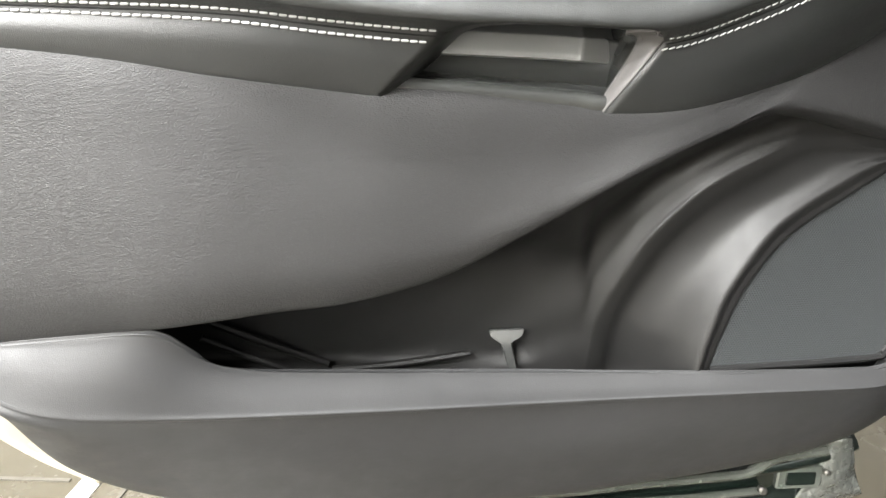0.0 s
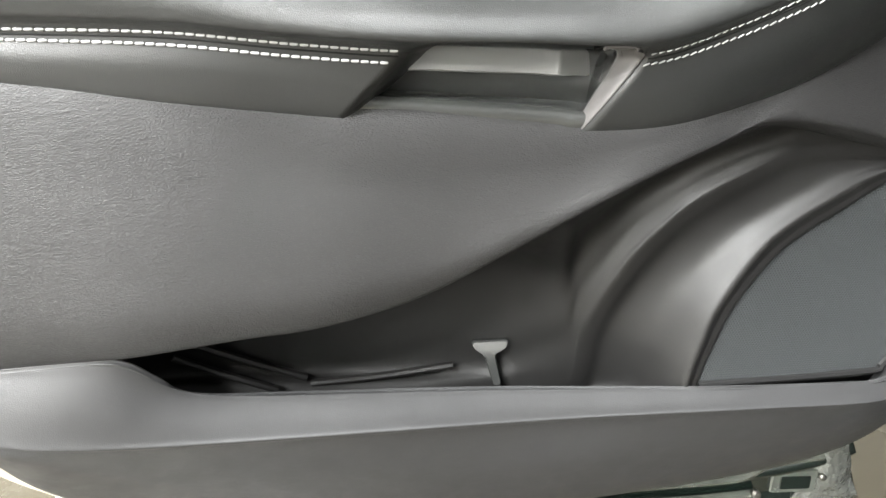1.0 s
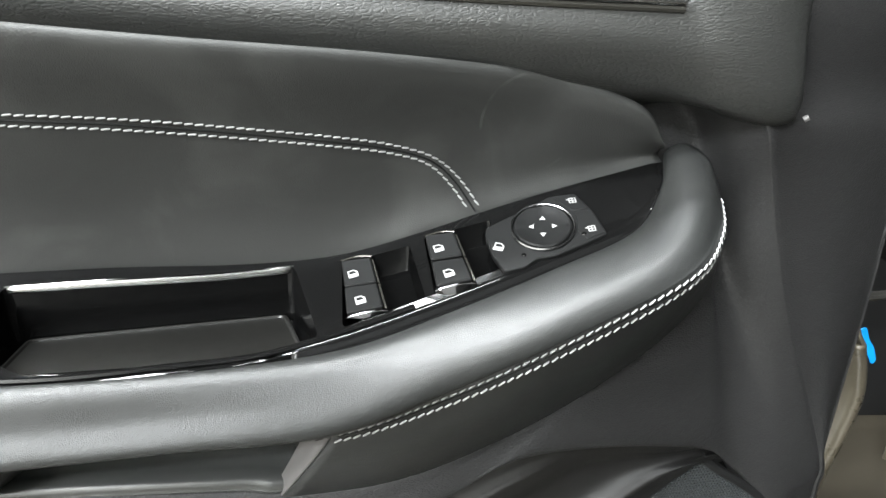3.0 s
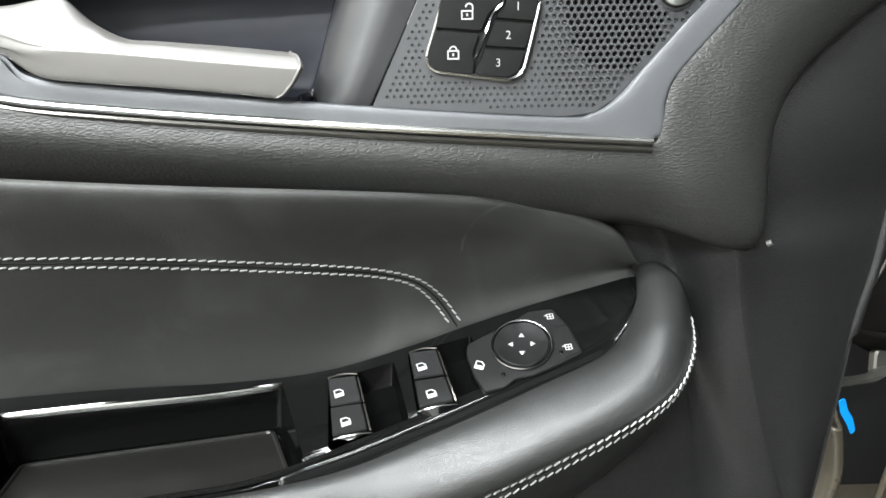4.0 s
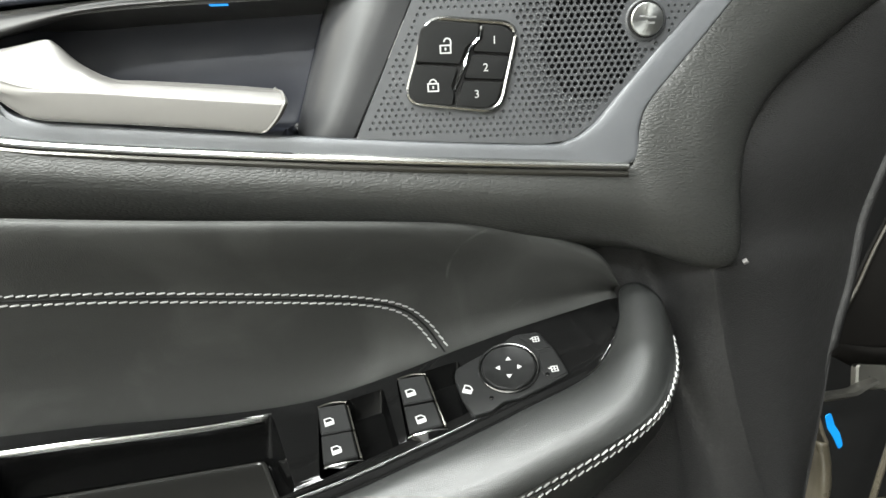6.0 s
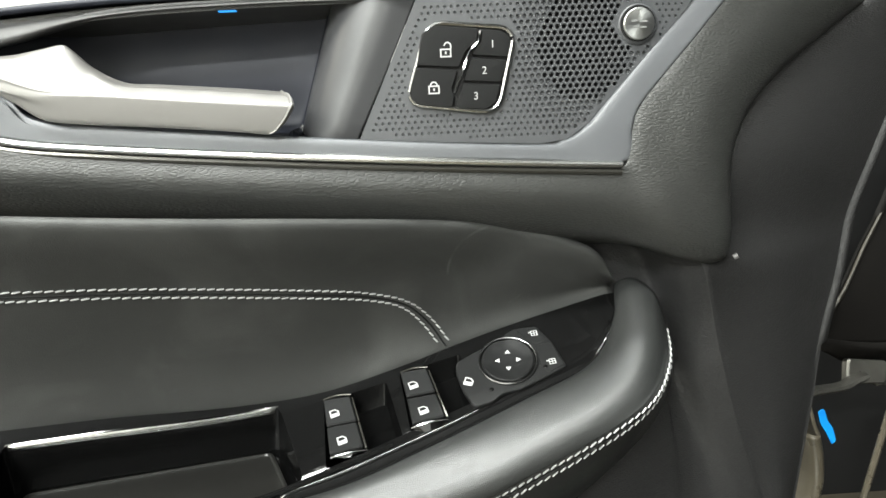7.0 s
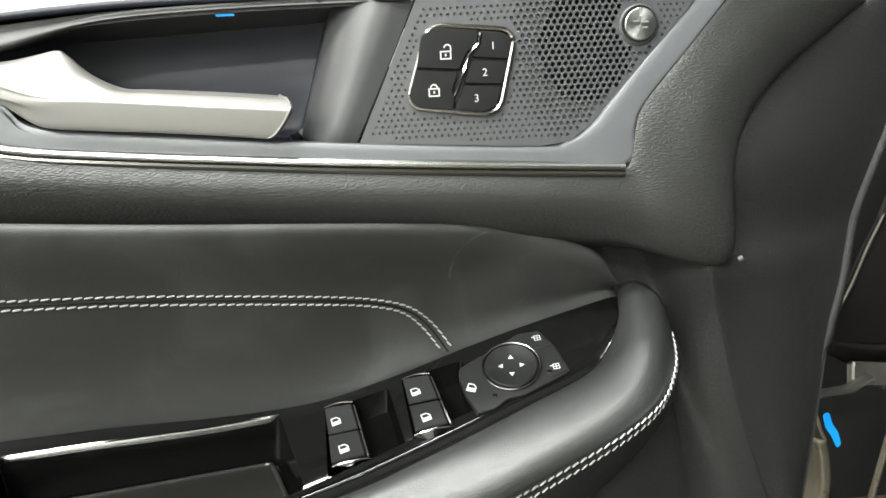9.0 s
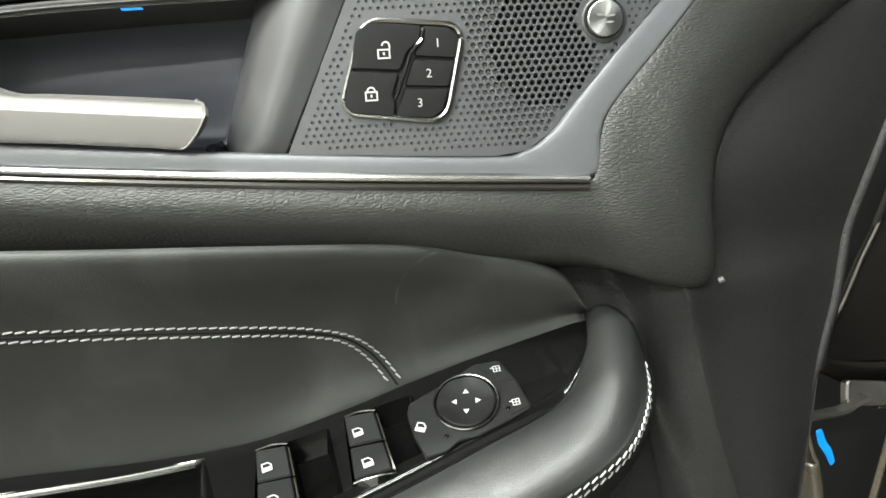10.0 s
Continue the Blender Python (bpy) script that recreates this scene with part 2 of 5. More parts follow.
def spline_at(p, u):
    i = min(int(u), len(p) - 4)
    f = u - i
    a, b, c, d = p[i], p[i + 1], p[i + 2], p[i + 3]
    return 0.5 * (2 * b + (c - a) * f + (2 * a - 5 * b + 4 * c - d) * f * f + (3 * b - a - 3 * c + d) * f ** 3)


def even(pts, step):
    """Points at even steps along a smooth curve through pts."""
    q = spline(pts, 40 * len(pts))
    d = np.concatenate([[0], np.cumsum(np.linalg.norm(np.diff(q, axis=0), axis=1))])
    s = np.arange(0, d[-1], step)
    return np.stack([np.interp(s, d, q[:, k]) for k in range(3)], axis=1)


def shift(row, dx=0.0, dy=0.0, dz=0.0):
    return [(x + dx, y + dy, z + dz) for x, y, z in row]


def between(a, b, f=0.5, dx=0.0, dy=0.0, dz=0.0):
    return [tuple(p + (q - p) * f + o for p, q, o in zip(r, s, (dx, dy, dz))) for r, s in zip(a, b)]


def surface(rows, nu, nv):
    """A grid of nv x nu points on a smooth surface through the rows."""
    r = np.array([spline(row, nu) for row in rows])
    return np.stack([spline(r[:, k], nv) for k in range(nu)], axis=1)


def ease(grid, axis, span, times):
    """Evens a grid along one axis; its full strength lies in the middle of the span across it."""
    g = grid if axis == 0 else grid.swapaxes(0, 1)
    k = np.arange(g.shape[1])
    w = np.clip(np.minimum(k - span[0], span[1] - k) / 4.0, 0, 1)[None, :, None]
    for _ in range(times):
        g[1:-1] += w * 0.5 * ((g[:-2] + g[2:]) / 2 - g[1:-1])


def link_mesh(name, mesh, mat, parent, label=""):
    ob = new(name, mesh)
    if mat:
        mesh.materials.append(mat)
    if parent is not None:
        ob.parent = parent
    if label:
        ob["label"] = label
    return ob


def sheet(name, grid, mat, parent, label="", thick=0.003, keep=None, toward=(0, -1, 0)):
    """A smooth shell from a grid of points, its thickness laid away from the given side."""
    nv, nu = grid.shape[:2]
    verts = [tuple(p) for p in grid.reshape(-1, 3)]
    faces = []
    for j in range(nv - 1):
        for i in range(nu - 1):
            if keep is None or keep(i, j):
                faces.append((j * nu + i, j * nu + i + 1, (j + 1) * nu + i + 1, (j + 1) * nu + i))
    n = np.zeros(3)
    for j in range(0, nv - 1, 2):
        for i in range(0, nu - 1, 2):
            n += np.cross(grid[j, i + 1] - grid[j, i], grid[j + 1, i] - grid[j, i])
    if np.dot(n, toward) < 0:
        faces = [f[::-1] for f in faces]
    me = bpy.data.meshes.new(name)
    me.from_pydata(verts, [], faces)
    bm = bmesh.new()
    bm.from_mesh(me)
    bmesh.ops.delete(bm, geom=[v for v in bm.verts if not v.link_faces], context="VERTS")
    bm.to_mesh(me)
    bm.free()
    for p in me.polygons:
        p.use_smooth = True
    ob = link_mesh(name, me, mat, parent, label)
    if thick:
        so = ob.modifiers.new("thickness", "SOLIDIFY")
        so.thickness, so.offset = thick, -1
    return ob


def part(name, bm, mat, parent, label="", smooth=True):
    me = bpy.data.meshes.new(name)
    bmesh.ops.recalc_face_normals(bm, faces=bm.faces)
    bm.to_mesh(me)
    bm.free()
    for p in me.polygons:
        p.use_smooth = smooth
    if smooth:
        me.set_sharp_from_angle(angle=radians(35))
    return link_mesh(name, me, mat, parent, label)


def tube(name, pts, radius, mat, parent, label="", sides=8, flat=1.0, up=(0, 0, 1), step=None, closed=False):
    """A rod along a smooth curve; flat squashes it across its width."""
    p = np.array(pts, float) if step is None else even(pts, step)
    bm = bmesh.new()
    rings = []
    n = len(p)
    for i in range(n):
        t = Vector(p[(i + 1) % n] - p[i - 1]) if closed else Vector(p[min(i + 1, n - 1)] - p[max(i - 1, 0)])
        t.normalize()
        a = t.cross(Vector(up)).normalized()
        b = a.cross(t)
        rings.append([bm.verts.new(Vector(p[i]) + (a * math.cos(k * math.tau / sides) + b * math.sin(k * math.tau / sides) * flat) * radius) for k in range(sides)])
    for i in range(n if closed else n - 1):
        r, s = rings[i], rings[(i + 1) % n]
        for k in range(sides):
            bm.faces.new((r[k], r[(k + 1) % sides], s[(k + 1) % sides], s[k]))
    if not closed:
        bm.faces.new(rings[0])
        bm.faces.new(rings[-1][::-1])
    return part(name, bm, mat, parent, label)


def slab_mesh(outline, frame_matrix, depth, bevel=0.0004, dome=0.0):
    """A bevelled plate: an outline in its own plane, risen along its own z."""
    bm = bmesh.new()
    c = np.mean(np.array(outline), axis=0)
    lower = [bm.verts.new((x, y, -depth)) for x, y in outline]
    edge = [bm.verts.new((x, y, -bevel)) for x, y in outline]
    inner = []
    for x, y in outline:
        d = math.hypot(x - c[0], y - c[1])
        k = max(0.0, 1 - bevel * 1.2 / max(d, 1e-6))
        inner.append(bm.verts.new((c[0] + (x - c[0]) * k, c[1] + (y - c[1]) * k, 0)))
    n = len(outline)
    for a, b in ((lower, edge), (edge, inner)):
        for i in range(n):
            bm.faces.new((a[i], a[(i + 1) % n], b[(i + 1) % n], b[i]))
    if dome:
        mid = bm.verts.new((c[0], c[1], dome))
        for i in range(n):
            bm.faces.new((inner[i], inner[(i + 1) % n], mid))
    else:
        bm.faces.new(inner)
    bmesh.ops.transform(bm, matrix=frame_matrix, verts=bm.verts)
    return bm


def rounded(outline, r, n=4):
    """The outline with its corners rounded."""
    out = []
    m = len(outline)
    for i in range(m):
        p, a, b = (Vector(outline[k % m]) for k in (i, i - 1, i + 1))
        u, v = (a - p), (b - p)
        k = min(r, u.length * 0.45, v.length * 0.45)
        u, v = p + u.normalized() * k, p + v.normalized() * k
        for s in range(n + 1):
            f = s / n
            q = u * (1 - f) ** 2 + p * 2 * f * (1 - f) + v * f * f
            out.append((q.x, q.y))
    return out


def box_bm(lo, hi, bevel=0.0):
    bm = bmesh.new()
    bmesh.ops.create_cube(bm, size=1)
    for v in bm.verts:
        v.co = Vector([lo[k] + (hi[k] - lo[k]) * (v.co[k] + 0.5) for k in range(3)])
    if bevel:
        bmesh.ops.bevel(bm, geom=bm.edges[:], offset=bevel, segments=2, affect="EDGES")
    return bm


def stitches(name, curve, mat, parent, label, length, gap, width, lift=(0, -0.0008, 0), slant=0.0):
    """A row of sewn stitches: small rounded threads along a curve."""
    p = even(curve, (length + gap) / 6)
    bm = bmesh.new()
    k = 0
    while k + 6 < len(p):
        a, b = Vector(p[k]) + Vector(lift), Vector(p[k + int(6 * length / (length + gap))]) + Vector(lift)
        d = b - a
        side = d.cross(Vector((0, -1, 0.3))).normalized()
        a, b = a + side * slant, b - side * slant
        d = (b - a).normalized()
        up = side.cross(d).normalized()
        rings = []
        for f, w in ((0.0, 0.55), (0.12, 0.95), (0.5, 1.0), (0.88, 0.95), (1.0, 0.55)):
            c = a.lerp(b, f)
            rings.append([bm.verts.new(c + (side * math.cos(t * math.tau / 6) + up * math.sin(t * math.tau / 6)) * width * 0.5 * w) for t in range(6)])
        for r, s in zip(rings, rings[1:]):
            for t in range(6):
                bm.faces.new((r[t], r[(t + 1) % 6], s[(t + 1) % 6], s[t]))
        bm.faces.new(rings[0])
        bm.faces.new(rings[-1])
        k += 6
    ob = part(name, bm, mat, parent, label)
    ob["kind"] = "stuff"
    return ob


# ---- the room ----
def room_box(name, lo, hi, mat, label, category):
    return tagged(part(name, box_bm(lo, hi), mat, None, smooth=False), label, category, kind="structure")


room_box("floor", (-4, -3, -0.1), (4, 4.5, 0), M_floor, "glossy beige epoxy workshop floor with dark joints", "floor")
room_box("wall_north", (-4.1, 4.5, -0.1), (4.1, 4.6, CEILING), M_wall, "plain white painted workshop wall", "wall")
room_box("wall_south", (-4.1, -3.1, -0.1), (4.1, -3, CEILING), M_wall, "plain white painted workshop wall", "wall")
room_box("wall_west", (-4.1, -3, -0.1), (-4, 4.5, CEILING), M_wall, "plain white painted workshop wall", "wall")
room_box("wall_east", (4, -3, -0.1), (4.1, 4.5, CEILING), M_dark_wall, "plain dark painted workshop wall", "wall")
room_box("ceiling", (-4.1, -3.1, CEILING), (4.1, 4.6, CEILING + 0.1), M_dark_wall, "plain dark grey ceiling", "ceiling")
# thin white bar laid on the floor as the reflection of a light tube
room_box("tube_reflection", (-0.678, 0.55, 0.0), (-0.640, 2.6, 0.004), M_reflection, "ceiling tube's reflection, laid on the floor as a white bar", "floor marking")
for a, b in (((-0.592, 0.55, 0.0), (-0.585, 2.6, 0.003)), ((-4, 0.995, 0.0), (-0.70, 1.003, 0.003))):
    room_box("floor_joint", a, b, M_joint, "narrow dark joint in the beige floor", "floor joint")


def tube_light(tx, ty):
    base = part("ceiling_light", box_bm((-0.76, -0.10, -0.05), (0.76, 0.10, 0), 0.008), M_wall, None)
    base.matrix_world = pose(tx, ty, CEILING)
    tagged(base, "white ceiling fixture with two fluorescent tubes", "ceiling light", "workshop ceiling lights")
    for dy in (-0.05, 0.05):
        tube("fluorescent_tube", [(-0.72, dy, -0.067), (0, dy, -0.067), (0.72, dy, -0.067)], 0.013, M_glow, base, "glowing white tube", 10)
    return base


for tx, ty, watts, hue in TUBES:
    tube_light(tx, ty)

# ---- the open door ----
door = new("car_door")
door.location = (0, 0, 0)
tagged(door, "open front car door seen from inside, black leather and plastic trim", "car door")

# main lower trim panel, under the armrest
TRIM_TOP = [(-0.36, 0.378, 0.757), (-0.20, 0.403, 0.740), (-0.125, 0.421, 0.729), (-0.064, 0.441, 0.719), (-0.030, 0.450, 0.714), (0.04, 0.466, 0.707),
            (0.109, 0.480, 0.700), (0.185, 0.495, 0.708), (0.254, 0.519, 0.731), (0.300, 0.545, 0.764), (0.340, 0.551, 0.783), (0.350, 0.560, 0.812), (0.353, 0.562, 0.838)]
TRIM_LOW = [(-0.36, 0.395, 0.559), (-0.22, 0.413, 0.567), (-0.172, 0.420, 0.569), (-0.110, 0.437, 0.573), (-0.060, 0.452, 0.575), (0.001, 0.469, 0.588),
            (0.060, 0.4735, 0.618), (0.126, 0.4785, 0.655), (0.186, 0.493, 0.682), (0.240, 0.508, 0.6995), (0.290, 0.525, 0.699), (0.345, 0.547, 0.676), (0.404, 0.571, 0.634)]
TAPER = (1, 1, 1, 1, 0.95, 0.8, 0.6, 0.45, 0.3, 0.2, 0, 0, 0)


def belly(f, dy):
    return [(x, y + dy * k, z) for (x, y, z), k in zip(between(TRIM_TOP, TRIM_LOW, f), TAPER)]


rows = [shift(TRIM_TOP, dy=0.02, dz=0.012), TRIM_TOP, belly(0.33, -0.006), belly(0.62, -0.009), belly(0.84, -0.0085), TRIM_LOW, shift(TRIM_LOW, dy=0.010, dz=-0.001), shift(TRIM_LOW, dy=0.03, dz=-0.003)]
rows = [shift(TRIM_TOP, dy=0.05, dz=0.030), shift(TRIM_TOP, dy=0.04, dz=0.024), shift(TRIM_TOP, dy=0.03, dz=0.018)] + rows
columns = [[r[k] for r in rows] for k in range(10)]
# it runs on into a hollow beside the armrest's tip, rises to a crease and turns back to the hinge edge
tip = [(0.280, 0.590, 0.950), (0.280, 0.580, 0.920), (0.283, 0.570, 0.895), (0.285, 0.562, 0.870), (0.316, 0.562, 0.830), (0.333, 0.560, 0.797), (0.339, 0.557, 0.765), (0.340, 0.553, 0.725), (0.337, 0.5465, 0.681), (0.345, 0.5570, 0.667), (0.352, 0.5730, 0.656)]
x, y, z = columns[9][-3]
columns[9][-2:] = [(x + 0.003, y + 0.007, z - 0.005), (x + 0.008, y + 0.024, z - 0.010)]
hollow = [(0.360, 0.585, 1.020), (0.335, 0.580, 0.970), (0.318, 0.572, 0.935), (0.312, 0.562, 0.905), (0.334, 0.566, 0.862), (0.350, 0.569, 0.820), (0.359, 0.570, 0.780), (0.373, 0.571, 0.738), (0.4035, 0.5705, 0.632), (0.4085, 0.5722, 0.605), (0.408, 0.5750, 0.570)]
near_tip = between(tip, hollow, 0.6, dy=0.002)
near_tip[-3:] = [(0.374, 0.5645, 0.654), (0.376, 0.5695, 0.643), (0.379, 0.5800, 0.634)]
crease = [(0.484, 0.572, 1.035), (0.400, 0.556, 0.980), (0.362, 0.541, 0.925), (0.350, 0.531, 0.887), (0.3575, 0.5312, 0.865), (0.3660, 0.5398, 0.841), (0.3790, 0.5502, 0.803), (0.4010, 0.5645, 0.743), (0.4440, 0.5870, 0.638), (0.447, 0.592, 0.610), (0.447, 0.597, 0.575)]
hinge_edge = [(0.515, 0.564, 1.040), (0.496, 0.568, 0.985), (0.4780, 0.5735, 0.925), (0.4690, 0.579, 0.887), (0.4665, 0.580, 0.865), (0.4645, 0.581, 0.841), (0.459, 0.583, 0.803), (0.457, 0.5875, 0.743), (0.452, 0.5965, 0.638), (0.450, 0.599, 0.610), (0.448, 0.602, 0.575)]
beside = between(crease, hinge_edge, 0.10, dy=-0.0010)
beside[:3] = [(0.492, 0.5575, 1.035), (0.406, 0.5440, 0.980), (0.3680, 0.5300, 0.925)]
across = between(beside, hinge_edge, 0.45, dy=-0.004)
slope = between(hollow, crease, 0.5, dx=-0.0015, dy=-0.0015)
columns += [tip, near_tip, hollow, slope, between(slope, crease, 0.75, dy=-0.001), crease, beside, across, hinge_edge, shift(hinge_edge, 0.004, 0.006), shift(hinge_edge, 0.004, 0.05)]
sheet("lower_trim", surface(columns, 90, 190), M_trim, door, "grained dark plastic lower trim panel with a soft crease")

# lower pocket front
LIP = [(-0.330, 0.402, 0.5575), (-0.262, 0.4075, 0.5618), (-0.200, 0.4168, 0.5648), (-0.180, 0.4225, 0.5600), (-0.167, 0.4310, 0.5450), (-0.148, 0.442, 0.526), (-0.084, 0.470, 0.511), (0.051, 0.5095, 0.4933),
       (0.152, 0.525, 0.486), (0.238, 0.532, 0.485), (0.330, 0.546, 0.482), (0.372, 0.552, 0.487), (0.394, 0.560, 0.515), (0.404, 0.566, 0.575), (0.406, 0.5755, 0.648)]
FOLD = [(-0.322, 0.3965, 0.5560), (-0.298, 0.3950, 0.5360), (-0.266, 0.3920, 0.5165), (-0.220, 0.4025, 0.5088), (-0.192, 0.4125, 0.5030), (-0.146, 0.4290, 0.4956), (-0.072, 0.4565, 0.4843), (0.048, 0.495, 0.4710),
        (0.140, 0.513, 0.4685), (0.217, 0.520, 0.4695), (0.322, 0.534, 0.4700), (0.374, 0.543, 0.468), (0.405, 0.5615, 0.490), (0.420, 0.5765, 0.553), (0.427, 0.5850, 0.648)]
FOOT = [(-0.315, 0.402, 0.551), (-0.296, 0.402, 0.528), (-0.289, 0.405, 0.511), (-0.284, 0.412, 0.492), (-0.277, 0.430, 0.456), (-0.262, 0.451, 0.424), (-0.195, 0.483, 0.377), (-0.030, 0.527, 0.348),
        (0.097, 0.550, 0.349), (0.220, 0.567, 0.358), (0.330, 0.578, 0.380), (0.386, 0.585, 0.404), (0.426, 0.590, 0.448), (0.438, 0.592, 0.520), (0.445, 0.5975, 0.640)]
for n, f in ((12, 0.25), (13, 0.8), (14, 1.0)):
    even_slope = between([LIP[n]], [FOOT[n]], 0.5, dy=-0.0015)
    FOLD[n] = between([FOLD[n]], even_slope, f)[0]
lip_in = [(x - (0 if n < 11 else 0.004), y + 0.016, z - (0.045 if n < 11 else 0.004)) for n, (x, y, z) in enumerate(LIP)]
rolled = [(x - 0.003 * (n > 11), y + 0.0035, z - 0.002 * (n < 12)) for n, (x, y, z) in enumerate(LIP)]
rows = [lip_in, rolled, LIP, between(LIP, FOLD, 0.18, dz=0.0006), [(x, y - 0.001 * (n < 10), z) for n, (x, y, z) in enumerate(between(LIP, FOLD, 0.55))], between(LIP, FOLD, 0.90, dz=0.0004), FOLD,
        between(FOLD, FOOT, 0.08), [(x, y - 0.006 * max(0.0, min(1.0, (12 - n) / 4.0)), z) for n, (x, y, z) in enumerate(between(FOLD, FOOT, 0.5))], FOOT, shift(FOOT, dy=0.012, dz=-0.001), shift(FOOT, dy=0.03)]
grid = surface(rows, 120, 82)
ease(grid, 1, (12, 74), 40)
ease(grid, 0, (70, 119), 6)
sheet("pocket_front", grid, M_lower, door, "grained dark plastic front of the door pocket")

# pocket liner behind it
l0 = [(-0.27, 0.425, 0.583), (-0.20, 0.430, 0.585), (-0.11, 0.452, 0.588), (-0.06, 0.466, 0.590), (0.001, 0.480, 0.602), (0.060, 0.484, 0.628), (0.100, 0.487, 0.640)]
l1 = [(-0.27, 0.460, 0.578), (-0.20, 0.497, 0.575), (-0.11, 0.535, 0.570), (-0.06, 0.552, 0.570), (0.001, 0.565, 0.572), (0.060, 0.563, 0.580), (0.0965, 0.540, 0.585)]
l2 = [(-0.27, 0.462, 0.520), (-0.20, 0.505, 0.510), (-0.11, 0.545, 0.495), (-0.06, 0.562, 0.487), (0.001, 0.574, 0.485), (0.055, 0.579, 0.490), (0.0900, 0.574, 0.500)]
l3 = [(-0.27, 0.450, 0.505), (-0.20, 0.487, 0.492), (-0.11, 0.520, 0.470), (-0.06, 0.540, 0.458), (0.001, 0.555, 0.450), (0.055, 0.570, 0.445), (0.0850, 0.580, 0.440)]
l4 = [(-0.27, 0.412, 0.515), (-0.20, 0.435, 0.498), (-0.11, 0.462, 0.475), (-0.06, 0.482, 0.458), (0.001, 0.500, 0.445), (0.060, 0.518, 0.436), (0.0900, 0.530, 0.430)]
tube("rib", [(-0.186, 0.497, 0.540), (-0.150, 0.512, 0.516), (-0.098, 0.535, 0.484)], 0.0035, M_plastic, door, "raised rib in the pocket", step=0.004)
tube("rib", [(-0.098, 0.537, 0.478), (-0.040, 0.553, 0.477), (0.020, 0.563, 0.483)], 0.0032, M_plastic, door, "raised rib in the pocket", step=0.004)
tube("rib", [(-0.186, 0.489, 0.528), (-0.155, 0.500, 0.508), (-0.118, 0.516, 0.484)], 0.003, M_plastic, door, "raised rib in the pocket", step=0.004)
clip_outline = rounded([(-0.016, 0.004), (0.016, 0.006), (0.015, 0.000), (0.005, -0.006), (0.010, -0.034), (0.004, -0.035), (-0.005, -0.008), (-0.014, -0.002)], 0.003)
part("bottle_clip", slab_mesh(clip_outline, Matrix.Translation((0.050, 0.566, 0.499)) @ Matrix.Rotation(radians(75), 4, "X"), 0.010, 0.0012), M_cup, door, "grey plastic divider in the pocket")

# speaker bowl
e0 = [(0.100, 0.487, 0.640), (0.113, 0.4875, 0.648), (0.130, 0.488, 0.657), (0.157, 0.492, 0.670), (0.189, 0.500, 0.682), (0.221, 0.508, 0.693), (0.256, 0.518, 0.700), (0.290, 0.5305, 0.697), (0.345, 0.551, 0.676)]
e2 = [(0.118, 0.575, 0.462), (0.125, 0.568, 0.517), (0.139, 0.562, 0.552), (0.157, 0.556, 0.587), (0.176, 0.551, 0.612), (0.199, 0.548, 0.634), (0.235, 0.548, 0.655), (0.271, 0.551, 0.668), (0.332, 0.560, 0.662)]
e3 = [(0.155, 0.570, 0.462), (0.166, 0.563, 0.515), (0.180, 0.558, 0.552), (0.198, 0.555, 0.582), (0.217, 0.553, 0.605), (0.240, 0.553, 0.622), (0.265, 0.554, 0.638), (0.292, 0.557, 0.651), (0.336, 0.562, 0.656)]
e4 = [(0.188, 0.531, 0.462), (0.201, 0.530, 0.511), (0.211, 0.532, 0.549), (0.228, 0.536, 0.580), (0.247, 0.541, 0.606), (0.267, 0.545, 0.623), (0.291, 0.549, 0.638), (0.317, 0.554, 0.652), (0.342, 0.559, 0.656)]
e5 = [(0.203, 0.536, 0.462), (0.221, 0.537, 0.512), (0.232, 0.539, 0.545), (0.250, 0.543, 0.575), (0.266, 0.547, 0.594), (0.285, 0.551, 0.609), (0.305, 0.554, 0.622), (0.330, 0.559, 0.638), (0.354, 0.563, 0.652)]
FADE = (1, 1, 1, 1, 0.85, 0.65, 0.45, 0.2, 0, 0)
e0[-1] = (0.345, 0.5550, 0.674)
e0 += [(0.372, 0.577, 0.662)]
e2 += [(0.362, 0.574, 0.657)]
e3 += [(0.366, 0.575, 0.654)]
e4 += [(0.372, 0.576, 0.650)]
e5 += [(0.380, 0.577, 0.645)]
e4 = between(e4, e5, 0.32, dy=-0.0025)
e2 = [(x, y - 0.0085 * k, z) for (x, y, z), k in zip(e2, FADE)]


def swell(a, b, f, dy):
    """Between two rows, bulging by dy where the bowl is wide and not at its tip."""
    return [(x, y + dy * k, z) for (x, y, z), k in zip(between(a, b, f), FADE)]


rows = [e0, swell(e0, e2, 0.35, 0.034), swell(e0, e2, 0.66, 0.0235), swell(e0, e2, 0.88, 0.0085), e2, swell(e2, e3, 0.25, 0.0002), swell(e2, e3, 0.6, 0.0020), swell(e3, e4, 0.25, 0.0), swell(e3, e4, 0.75, -0.001), e4, swell(e4, e5, 0.5, 0.0005), e5, shift(e5, 0.004, 0.012, -0.003)]
left_rows = [l0, l1, l2, between(l2, l3, 0.6), l3, between(l3, l4, 0.2), between(l3, l4, 0.4), between(l3, l4, 0.6), between(l3, l4, 0.75), between(l3, l4, 0.85), between(l3, l4, 0.92), between(l3, l4, 0.97), l4]
rows = [a[:6] + between([a[5]], [b[0]], 0.6) + list(b) for a, b in zip(left_rows, rows)]
sheet("pocket_liner", surface(rows, 130, 90), M_plastic, door, "smooth black plastic pocket liner and speaker bowl")

